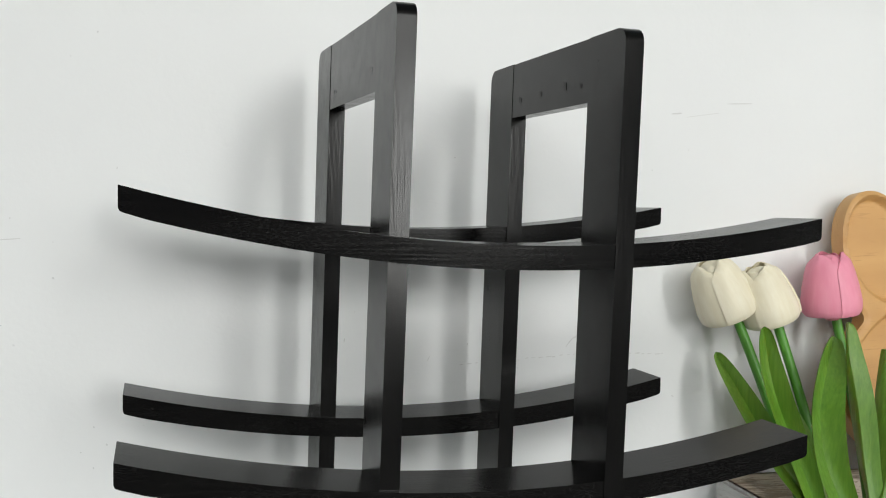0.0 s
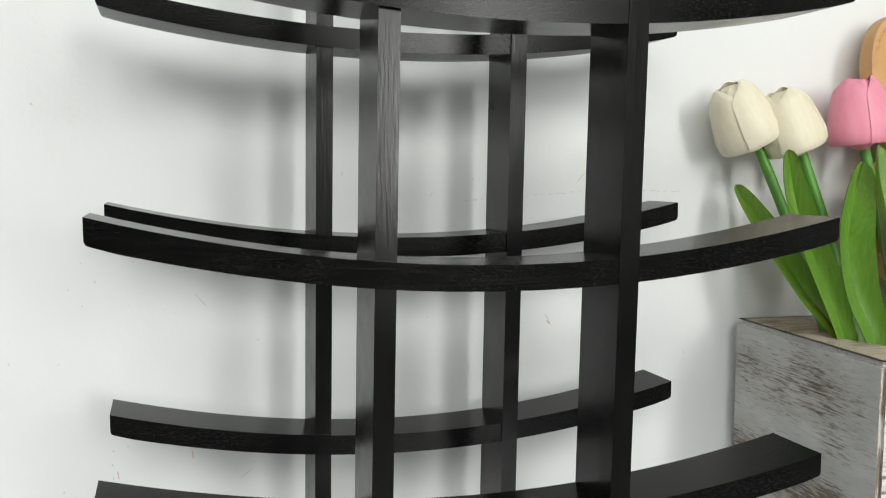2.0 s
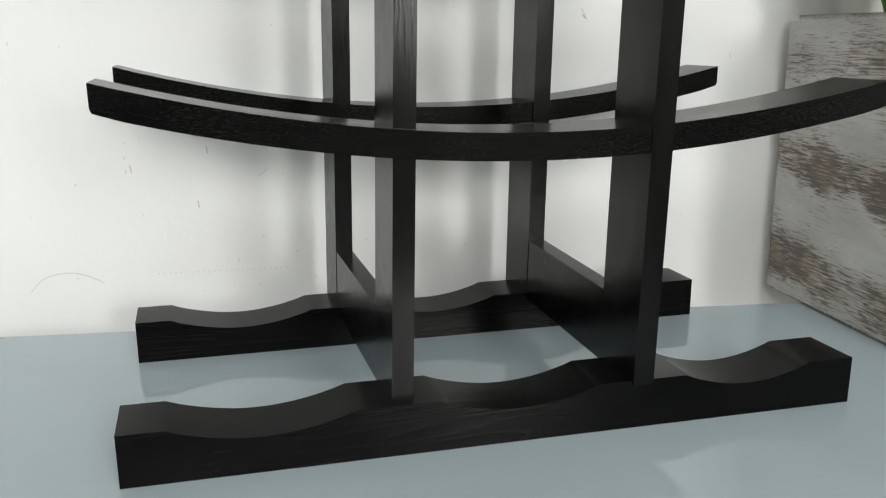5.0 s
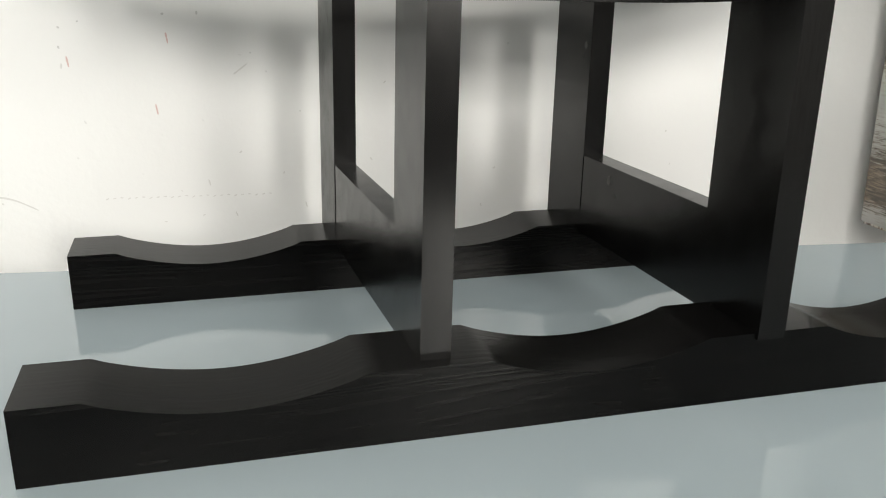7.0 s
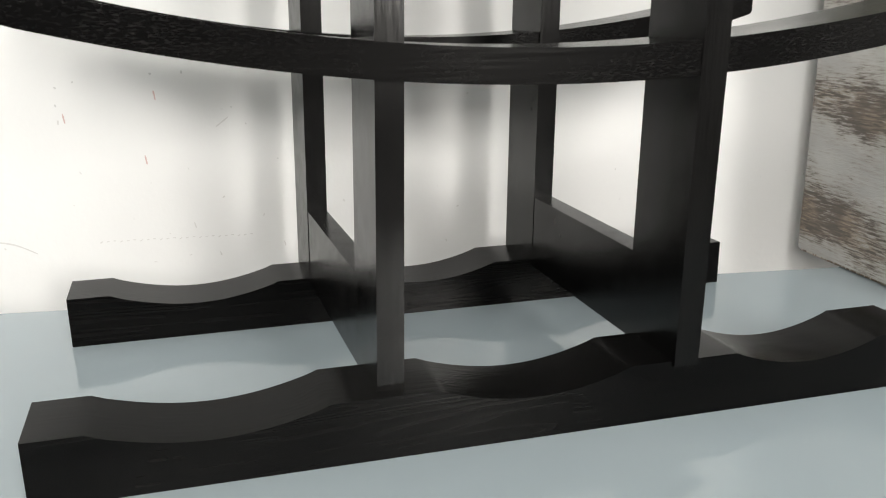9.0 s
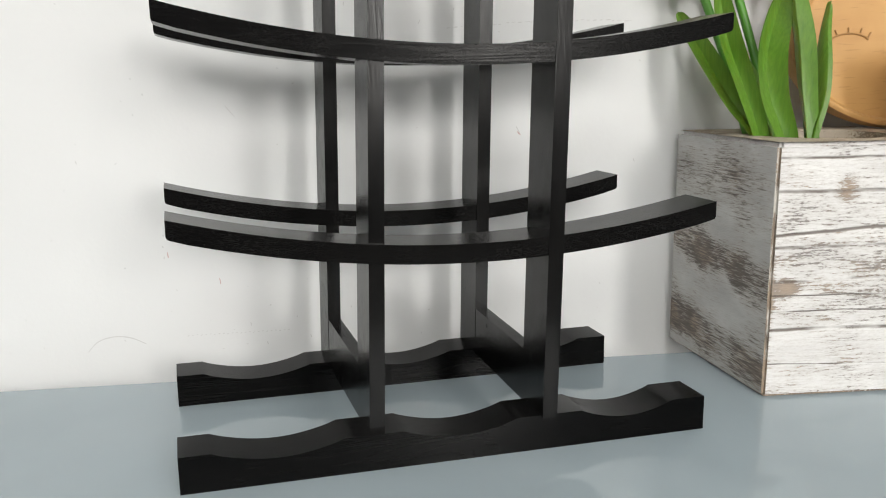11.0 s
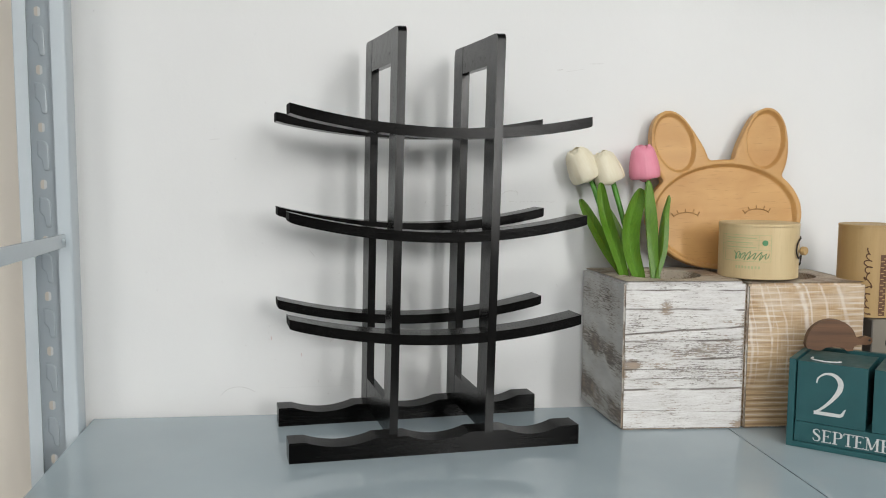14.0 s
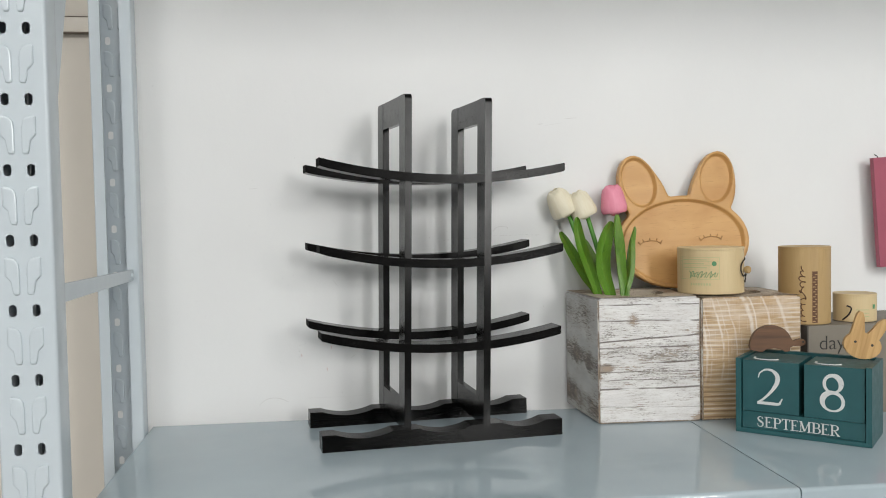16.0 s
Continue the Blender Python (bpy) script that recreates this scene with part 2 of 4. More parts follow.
def sawn_tan():
    """Golden sawn pine: brown growth ribs in its lower half and sweeping white saw strokes."""
    n = Nodes("tan_whitewashed_pine")
    x, _, z = axes(n)
    drift = n.noise(24, (0.3, 1, 1), detail=2)
    low = n.mask(z, 0.125, 0.075)
    ribs = n.math("SINE", n.math("ADD", n.math("MULTIPLY", z, 6.2832 / 0.0088), n.math("MULTIPLY", drift, 7.0)), 0.0)
    fibre = n.noise(420, (0.05, 1, 1), detail=4)
    patch = n.noise(26, (0.5, 1, 1), detail=3)
    base = n.mix(n.mask(fibre, 0.35, 0.65), (0.41, 0.27, 0.14), (0.56, 0.405, 0.24))
    rib = n.math("MULTIPLY", n.mask(ribs, 0.10, 0.95), n.mask(n.math("ADD", n.math("MULTIPLY", low, 0.24), n.math("MULTIPLY", patch, 1.3)), 0.62, 0.92))
    col = n.mix(n.math("MULTIPLY", rib, 0.75), base, (0.21, 0.125, 0.065))
    chalk = n.math("MULTIPLY", n.mask(n.math("MULTIPLY", ribs, -1.0), 0.15, 0.80), n.mask(n.math("ADD", n.math("MULTIPLY", fibre, 0.6), n.math("MULTIPLY", n.noise(16, detail=3), 0.7)), 0.60, 0.76))
    col = n.mix(n.math("MULTIPLY", chalk, 0.60), col, (0.72, 0.68, 0.61))
    veil = n.math("MULTIPLY", n.mask(z, 0.10, 0.19), n.mask(n.noise(30, (0.6, 1, 1), detail=4), 0.40, 0.66))
    col = n.mix(n.math("MULTIPLY", veil, 0.42), col, (0.72, 0.67, 0.60))
    # strokes of the saw, bowed, upright
    bow = n.math("MULTIPLY", n.math("POWER", n.math("SUBTRACT", z, 0.10), 2.0), 1.7)
    u = n.math("ADD", n.math("ADD", x, bow), n.math("MULTIPLY", n.math("SUBTRACT", n.noise(20, detail=2), 0.5), 0.012))
    strokes = None
    for u0, half, much in ((0.6730, 0.0030, 0.7), (0.6810, 0.0014, 0.5), (0.7030, 0.0026, 0.8), (0.7130, 0.0015, 0.5), (0.7280, 0.0020, 0.55), (0.7620, 0.0052, 1.0), (0.7720, 0.0022, 0.8), (0.7980, 0.0028, 0.7), (0.8260, 0.0040, 0.7)):
        one = n.math("MULTIPLY", bump_at(n, u, u0, half), much)
        strokes = one if strokes is None else n.math("MAXIMUM", strokes, one)
    scratch = n.math("MULTIPLY", n.mask(n.noise(520, (1, 1, 0.05), detail=3, turn=(0, radians(7), 0)), 0.55, 0.70), 0.30)
    upper = n.mask(n.math("ADD", z, n.math("MULTIPLY", patch, 0.06)), 0.085, 0.135)
    strokes = n.math("MULTIPLY", n.math("MAXIMUM", strokes, scratch), n.math("MULTIPLY", upper, n.mask(n.noise(60, detail=3), 0.30, 0.52)))
    col = n.mix(n.math("MULTIPLY", strokes, 0.72), col, (0.76, 0.72, 0.66))
    return n.done(col, 0.6, n.math("ADD", n.math("MULTIPLY", fibre, 0.7), n.math("MULTIPLY", rib, -0.6)), 0.0009, 0.6)


def wall_paint(name, colour):
    n = Nodes(name)
    col = n.mix(n.mask(n.noise(3.0, detail=3), 0.3, 0.7), tuple(c * 0.95 for c in colour), colour)
    speck = n.mask(n.noise(210, detail=1), 0.765, 0.785)
    col = n.mix(n.math("MULTIPLY", speck, n.mask(n.noise(5), 0.5, 0.65)), col, tuple(c * 0.72 for c in colour))
    trowel = n.noise(11, (1, 1, 0.5), detail=3)
    return n.done(col, 0.55, n.math("ADD", n.math("MULTIPLY", trowel, 3.0), n.math("MULTIPLY", n.noise(260, detail=2), 0.25)), 0.0012, 0.35)


def shelf_paint():
    n = Nodes("blue_grey_enamel")
    col = n.mix(n.mask(n.noise(5, detail=3), 0.35, 0.65), (0.335, 0.405, 0.440), (0.365, 0.435, 0.470))
    smear = n.math("MULTIPLY", n.mask(n.noise(9, (1, 0.3, 1), detail=5), 0.5, 0.75), 0.10)
    col = n.mix(smear, col, (0.46, 0.52, 0.545))
    r = n.math("ADD", n.math("MULTIPLY", n.mask(n.noise(7, detail=4), 0.35, 0.7), 0.035), 0.030)
    return n.done(col, r, n.noise(6, detail=2), 0.0009, 0.10, Specular_IOR_Level=0.5)


def oiled_beech():
    """Pale beech, oiled unevenly: soft brown stains, short dark flecks."""
    n = Nodes("pale_beech")
    rings = n.noise(28, (0.06, 1, 1), detail=3, distortion=0.6)
    flecks = n.noise(520, (0.09, 1, 1), detail=2)
    stain = n.noise(15, (0.8, 1, 1), detail=4, distortion=0.4)
    col = n.mix(n.mask(rings, 0.3, 0.7), (0.53, 0.295, 0.103), (0.60, 0.350, 0.130))
    col = n.mix(n.math("MULTIPLY", n.mask(stain, 0.46, 0.68), 0.45), col, (0.43, 0.215, 0.068))
    col = n.mix(n.math("MULTIPLY", n.mask(flecks, 0.62, 0.74), 0.35), col, (0.33, 0.165, 0.055))
    rough = n.math("ADD", n.math("MULTIPLY", stain, 0.25), 0.34)
    return n.done(col, rough, flecks, 0.00008, 0.5)


WALL_WHITE = wall_paint("white_wall_paint", (0.79, 0.80, 0.80))
WALL_ROOM = wall_paint("grey_white_wall_paint", (0.76, 0.76, 0.75))
WALL_DEEP = wall_paint("grey_wall_paint", (0.09, 0.09, 0.093))
WALL_CREAM = wall_paint("cream_wall_paint", (0.71, 0.665, 0.595))
CEILING_WHITE = painted("ceiling_paint", (0.80, 0.80, 0.79), 0.7)
FLOOR_GREY = painted("grey_floor_vinyl", (0.16, 0.157, 0.153), 0.45)
SHELF = shelf_paint()
POST = painted("pale_blue_grey_enamel", (0.50, 0.56, 0.60), 0.20, 0.02, bump=0.00005)
SHADE_LINE = painted("brown_shade_line", (0.16, 0.13, 0.10), 0.8)
DARK_GAP = painted("dark_gap", (0.03, 0.03, 0.03), 0.8)
BLACK_X, BLACK_Z = black_stain("black_stained_bamboo", 0, 0.10), black_stain("black_stained_bamboo_upright", 2, 0.20)
BLACK_SLAT = black_stain("mottled_black_bamboo", 0, 0.13, 0.60)
BLACK_SATIN = painted("satin_black_lacquer", (0.0030, 0.0029, 0.0028), 0.22, 0.3, coarse=30, fine=700, bump=0.00003, Specular_IOR_Level=0.30)
# bevels: rub wear and the edge highlight, both put into a lighter black
BLACK_EDGE = painted("rubbed_highlit_black_edge", (0.010, 0.0095, 0.009), 0.30, 0.5, coarse=160, fine=900, bump=0.0002, Specular_IOR_Level=0.25)
BLACK_END = painted("black_end_grain", (0.012, 0.012, 0.012), 0.75, 0.3, coarse=300, fine=900, bump=0.0003, Specular_IOR_Level=0.05)
BLOCK_FRONT, BLOCK_SIDE, BLOCK_TAN = sawn_front(), sawn_side(), sawn_tan()
BLOCK_TOP = whitewashed("worn_whitewashed_top", 0, (0.58, 0.50, 0.40), (0.36, 0.255, 0.16), (0.17, 0.115, 0.075), 0.63)
WORN_EDGE = whitewashed("worn_pine_arris", 2, (0.60, 0.57, 0.52), (0.36, 0.255, 0.16), (0.15, 0.10, 0.065), 0.575)
MAPLE = oiled_beech()
ENGRAVED = painted("burnt_engraving", (0.40, 0.22, 0.08), 0.7)
BIRCH = grained("birch_veneer", (0.66, 0.53, 0.31), (0.58, 0.445, 0.245), 2, 0.5, ring=0.6, bump=0.00008)
BIRCH_TAN = grained("tan_birch_veneer", (0.48, 0.335, 0.155), (0.40, 0.265, 0.112), 2, 0.5, ring=0.6, bump=0.00008)
TEAL = painted("teal_paint", (0.016, 0.088, 0.097), 0.42, 0.12, coarse=30)
WHITE_INK = painted("white_ink", (0.62, 0.63, 0.62), 0.6)
GREEN_INK = painted("green_ink", (0.10, 0.28, 0.13), 0.6)
PALE_GREEN_INK = painted("pale_green_ink", (0.42, 0.46, 0.24), 0.6)
BROWN_INK = painted("brown_ink", (0.12, 0.052, 0.022), 0.6)
GREY_INK = painted("grey_ink", (0.022, 0.021, 0.020), 0.6)
CORD = painted("black_cord", (0.02, 0.015, 0.012), 0.7)
WALNUT = grained("walnut", (0.165, 0.080, 0.036), (0.075, 0.036, 0.018), 0, 0.5, ring=1.2)
OAK = grained("pale_oak", (0.55, 0.350, 0.145), (0.36, 0.205, 0.068), 2, 0.5, ring=2.2)
SIGN = painted("grey_brown_paint", (0.205, 0.183, 0.148), 0.6)
SIGN_SIDE = painted("dark_grey_edge", (0.10, 0.09, 0.08), 0.7)
PINK_BOARD = painted("dusty_pink_paint", (0.36, 0.080, 0.125), 0.45)
STEM_GREEN = painted("stem_green", (0.075, 0.26, 0.022), 0.45, 0.2)
SCUFF = painted("scuff_mark", (0.66, 0.66, 0.655), 0.7)
SCUFF_RED = painted("red_scuff_mark", (0.66, 0.50, 0.48), 0.7)


def leaf_green():
    n = Nodes("tulip_leaf_green")
    veins = n.noise(420, (1, 1, 0.03), detail=2)
    col = n.mix(n.mask(veins, 0.25, 0.75), (0.070, 0.178, 0.012), (0.118, 0.258, 0.021))
    col = n.mix(n.math("MULTIPLY", n.mask(n.noise(20), 0.4, 0.7), 0.2), col, (0.22, 0.34, 0.08))
    return n.done(col, 0.42, veins, 0.0006, 0.5, Subsurface_Weight=0.05)


def petal(name, light, dark):
    n = Nodes(name)
    veins = n.noise(260, (1, 1, 0.06), detail=3)
    col = n.mix(n.mask(veins, 0.3, 0.7), dark, light)
    col = n.mix(n.math("MULTIPLY", n.mask(n.noise(60), 0.4, 0.7), 0.3), col, tuple(c * 0.92 for c in dark))
    return n.done(col, 0.55, veins, 0.0006, 0.4)


LEAF = leaf_green()
PETAL_CREAM = petal("cream_petal", (0.80, 0.75, 0.595), (0.75, 0.685, 0.51))
PETAL_PINK = petal("pink_petal", (0.80, 0.31, 0.41), (0.76, 0.255, 0.355))

# ---- mesh helpers ----


def part(name, bm, material, parent=None, label="", smooth=False):
    """Links a bmesh as one mesh object under a thing or a part."""
    bmesh.ops.recalc_face_normals(bm, faces=bm.faces[:])
    me = bpy.data.meshes.new(name)
    bm.to_mesh(me)
    bm.free()
    for m in material if isinstance(material, (list, tuple)) else (material,):
        me.materials.append(m)
    if smooth:
        for p in me.polygons:
            p.use_smooth = True
        me.set_sharp_from_angle(angle=radians(38))
    ob = new(name, me)
    ob.parent = parent
    if label:
        tagged(ob, label)
    return ob


def thing(name, label, category, m=None, group="", kind=""):
    ob = new(name)
    ob.empty_display_size = 0.02
    if m is not None:
        ob.matrix_world = m
    return tagged(ob, label, category, group, kind)


def rounded(bm, offset, segments=2):
    """Bevels the sharp edges."""
    edges = [e for e in bm.edges if len(e.link_faces) == 2 and e.calc_face_angle(0) > 0.6]
    bmesh.ops.bevel(bm, geom=edges, offset=offset, segments=segments, profile=0.6, affect="EDGES", clamp_overlap=True)
    return bm


def hexa(bm, corners):
    """A block from eight corners: the lower four in turn, then the upper four."""
    v = [bm.verts.new(c) for c in corners]
    for f in ((3, 2, 1, 0), (4, 5, 6, 7), (0, 1, 5, 4), (1, 2, 6, 5), (2, 3, 7, 6), (3, 0, 4, 7)):
        bm.faces.new([v[k] for k in f])
    return v


def block(x0, x1, y0, y1, z0, z1, bevel=0.0, segments=2):
    bm = bmesh.new()
    hexa(bm, [(x0, y0, z0), (x1, y0, z0), (x1, y1, z0), (x0, y1, z0), (x0, y0, z1), (x1, y0, z1), (x1, y1, z1), (x0, y1, z1)])
    return rounded(bm, bevel, segments) if bevel else bm


def prism(outline, lift, bevel=0.0, segments=2):
    """A slab from a flat outline of 3D points, pushed out by the vector lift."""
    bm = bmesh.new()
    a = [bm.verts.new(p) for p in outline]
    b = [bm.verts.new(Vector(p) + Vector(lift)) for p in outline]
    bm.faces.new(a[::-1])
    bm.faces.new(b)
    for k in range(len(a)):
        bm.faces.new((a[k], a[(k + 1) % len(a)], b[(k + 1) % len(a)], b[k]))
    return rounded(bm, bevel, segments) if bevel else bm


def tube(points, radius, sides=8, bm=None):
    """A round rod along points; radius may be a list."""
    bm = bm or bmesh.new()
    pts = [Vector(p) for p in points]
    rad = radius if isinstance(radius, (list, tuple)) else [radius] * len(pts)
    rings, side = [], None
    for k, p in enumerate(pts):
        t = (pts[min(k + 1, len(pts) - 1)] - pts[max(k - 1, 0)]).normalized()
        if side is None:
            side = t.orthogonal().normalized()
        side = (side - t * side.dot(t)).normalized()
        up = t.cross(side)
        rings.append([bm.verts.new(p + rad[k] * (math.cos(a) * side + math.sin(a) * up)) for a in (2 * math.pi * j / sides for j in range(sides))])
    for a, b in zip(rings, rings[1:]):
        for j in range(sides):
            bm.faces.new((a[j], a[(j + 1) % sides], b[(j + 1) % sides], b[j]))
    bm.faces.new(rings[0][::-1])
    bm.faces.new(rings[-1])
    return bm


def lathe(profile, sides=48, x=0.0, y=0.0):
    """A turned body from (radius, z) pairs, closed on its axis."""
    bm = bmesh.new()
    rings = []
    for r, z in profile:
        if r == 0:
            rings.append([bm.verts.new((x, y, z))])
        else:
            rings.append([bm.verts.new((x + r * math.cos(2 * math.pi * j / sides), y + r * math.sin(2 * math.pi * j / sides), z)) for j in range(sides)])
    for a, b in zip(rings, rings[1:]):
        for j in range(sides):
            k = (j + 1) % sides
            if len(a) == 1:
                bm.faces.new((a[0], b[k], b[j]))
            elif len(b) == 1:
                bm.faces.new((a[j], a[k], b[0]))
            else:
                bm.faces.new((a[j], a[k], b[k], b[j]))
    return bm


def lettering(name, words, size, m, material, parent, depth=0.0003, swell=-0.010):
    """Writing as a flat mesh, centred, in the plane of m's x and y."""
    curve = bpy.data.curves.new(name, "FONT")
    curve.body, curve.size, curve.align_x, curve.align_y, curve.extrude = words, size, "CENTER", "CENTER", depth
    curve.offset = swell * size
    tmp = new(name, curve)
    me = bpy.data.meshes.new_from_object(tmp.evaluated_get(bpy.context.evaluated_depsgraph_get()))
    bpy.data.objects.remove(tmp)
    me.name = name
    me.materials.clear()
    me.materials.append(material)
    ob = new(name, me)
    ob.parent, ob.matrix_basis = parent, m
    return ob


def shell(front, back):
    """A thin sheet from two nets of points, closed round its rim."""
    bm = bmesh.new()
    nets = [[[bm.verts.new(p) for p in row] for row in net] for net in (front, back)]
    f, b = nets
    n, m = len(f), len(f[0])
    for j in range(n - 1):
        for i in range(m - 1):
            bm.faces.new((f[j][i], f[j][i + 1], f[j + 1][i + 1], f[j + 1][i]))
            bm.faces.new((b[j][i], b[j + 1][i], b[j + 1][i + 1], b[j][i + 1]))
    ring = [(j, 0) for j in range(n)] + [(n - 1, i) for i in range(1, m)] + [(j, m - 1) for j in range(n - 2, -1, -1)] + [(0, i) for i in range(m - 2, 0, -1)]
    for (j, i), (q, p) in zip(ring, ring[1:] + ring[:1]):
        bm.faces.new((f[j][i], f[q][p], b[q][p], b[j][i]))
    return bm


def bezier(points, count):
    """Points along a Catmull-Rom line through the given ones."""
    p = [Vector(points[0])] + [Vector(q) for q in points] + [Vector(points[-1])]
    out = []
    for k in range(1, len(p) - 2):
        for j in range(count):
            u = j / count
            out.append(0.5 * (2 * p[k] + (p[k + 1] - p[k - 1]) * u + (2 * p[k - 1] - 5 * p[k] + 4 * p[k + 1] - p[k + 2]) * u * u
                              + (3 * p[k] - p[k - 1] - 3 * p[k + 1] + p[k + 2]) * u ** 3))
    return out + [p[-2]]


# ---- room ----
WALL_Y, FLOOR_Z, TOP_Z = 0.271, -0.90, 2.60


def structure(name, bm, material, label, category, kind="structure"):
    return tagged(part(name, bm, material), label, category, kind=kind)


wall_north = structure("wall_north", block(-0.372, 5.20, WALL_Y, WALL_Y + 0.35, FLOOR_Z, TOP_Z), WALL_WHITE,
                       "white painted wall with scuffs and pencil marks", "wall")
structure("wall_recess", block(-2.60, -0.372, 0.50, 0.60, FLOOR_Z, TOP_Z), WALL_CREAM, "cream painted wall behind the shelving post", "wall")
structure("wall_west", block(-2.70, -2.60, -6.10, 0.60, FLOOR_Z, TOP_Z), WALL_ROOM, "plain grey-white side wall of the room", "wall")
structure("wall_east", block(5.20, 5.30, -6.10, 0.60, FLOOR_Z, TOP_Z), WALL_ROOM, "plain grey-white side wall of the room, opposite", "wall")
structure("floor", block(-2.70, 5.30, -6.10, 0.60, FLOOR_Z - 0.1, FLOOR_Z), FLOOR_GREY, "grey vinyl floor of the room", "floor")
structure("ceiling", block(-2.70, 5.30, -6.10, 0.60, TOP_Z, TOP_Z + 0.1), CEILING_WHITE, "plain white ceiling of the room", "ceiling")
# the wall behind the camera, with the window opening
wall_south = bmesh.new()
for x0, x1, z0, z1 in ((-2.60, 1.98, FLOOR_Z, TOP_Z), (2.82, 5.20, FLOOR_Z, TOP_Z), (1.98, 2.82, FLOOR_Z, 0.53), (1.98, 2.82, 2.47, TOP_Z)):
    hexa(wall_south, [(x0, -6.10, z0), (x1, -6.10, z0), (x1, -6.00, z0), (x0, -6.00, z0), (x0, -6.10, z1), (x1, -6.10, z1), (x1, -6.00, z1), (x0, -6.00, z1)])
structure("wall_south", wall_south, WALL_DEEP, "grey wall with a tall window opening", "wall")

# marks on the wall


def scuff(points, width, material=SCUFF):
    """A thin pencil or scuff line, (x, z) pairs, just proud of the wall."""
    pts = bezier([(x, 0, z) for x, z in points], 6)
    bm = bmesh.new()
    rows = []
    for k, p in enumerate(pts):
        t = (pts[min(k + 1, len(pts) - 1)] - pts[max(k - 1, 0)]).normalized()
        w = width * (0.5 + 0.5 * math.sin(math.pi * (k + 0.5) / len(pts))) * random.uniform(0.7, 1.2)
        s = Vector((-t.z, 0, t.x)) * w / 2
        rows.append([bm.verts.new((q.x, WALL_Y - 0.0004, q.z)) for q in (p + s, p - s)])
    for a, b in zip(rows, rows[1:]):
        bm.faces.new((a[0], a[1], b[1], b[0]))
    part("scuff", bm, material, wall_north)


scuff([(-0.118, 0.021), (-0.108, 0.031), (-0.093, 0.035), (-0.078, 0.033), (-0.064, 0.026)], 0.0011)
for k in range(24):
    x = -0.025 + 0.0042 * k
    scuff([(x, 0.031 + 0.0006 * (k % 3)), (x + 0.0018, 0.032)], 0.0007)
for k in range(30):
    x = 0.236 + 0.0064 * k + random.uniform(-0.001, 0.001)
    z = 0.3232 + 0.0068 * min(1.0, (x - 0.236) / 0.10) + random.uniform(-0.0006, 0.0006)
    scuff([(x, z), (x + random.uniform(0.002, 0.005), z + 0.0004)], random.uniform(0.0006, 0.0011))
scuff([(0.331, 0.337), (0.338, 0.345), (0.350, 0.348), (0.360, 0.345)], 0.0011)
scuff([(0.356, 0.349), (0.361, 0.345), (0.360, 0.341)], 0.0012)
scuff([(0.305, 0.228), (0.309, 0.221)], 0.0010)
scuff([(0.306, 0.223), (0.3095, 0.2195)], 0.0012, SCUFF_RED)
scuff([(0.024, 0.253), (0.032, 0.243)], 0.0009)
scuff([(0.055, 0.105), (0.063, 0.111)], 0.0010)
scuff([(0.438, 0.541), (0.470, 0.546)], 0.0006)
scuff([(0.424, 0.5435), (0.434, 0.5445)], 0.0013)
scuff([(0.478, 0.5545), (0.502, 0.5556)], 0.0010)
scuff([(-0.126, 0.4265), (-0.112, 0.4275)], 0.0010)
for x, z in ((0.429, 0.193), (-0.041, 0.112), (-0.113, 0.205), (0.138, 0.347), (0.210, 0.331), (0.036, 0.042), (0.051, 0.021), (0.094, 0.026)):
    scuff([(x, z), (x + random.uniform(-0.002, 0.002), z - random.uniform(0.002, 0.005))], random.uniform(0.0008, 0.0013))
for x, z in ((0.018, 0.129), (0.009, 0.088), (-0.038, 0.116)):
    scuff([(x, z), (x + 0.0008, z - 0.006)], 0.0011, SCUFF_RED)
for k in range(46):
    x, z = random.uniform(-0.22, 0.48), random.choice((random.uniform(0.015, 0.06), random.uniform(0.06, 0.56)))
    scuff([(x, z), (x + random.uniform(-0.002, 0.002), z + random.uniform(-0.002, 0.002))], random.uniform(0.0005, 0.0011))

trunking = tagged(part("cable_trunking", block(-1.40, -0.374, 0.482, 0.4995, 0.758, 0.787, 0.003), WALL_CREAM),
                  "narrow cream cable trunking along the wall", "trunking", kind="structure")
# shadow lines above and below the trunking, built as dark-coloured strips
part("shade_line", block(-1.40, -0.374, 0.4815, 0.4995, 0.7874, 0.7892), SHADE_LINE, trunking)
part("shade_line", block(-1.40, -0.374, 0.4815, 0.4995, 0.7558, 0.7576), SHADE_LINE, trunking)

# ---- metal shelving ----
shelving = thing("metal_shelving", "pale blue-grey enamelled steel shelving with punched posts", "shelving", pose(0, 0, 0))
SHELF_DEEP, SHELF_TURN = 0.508, -1.9


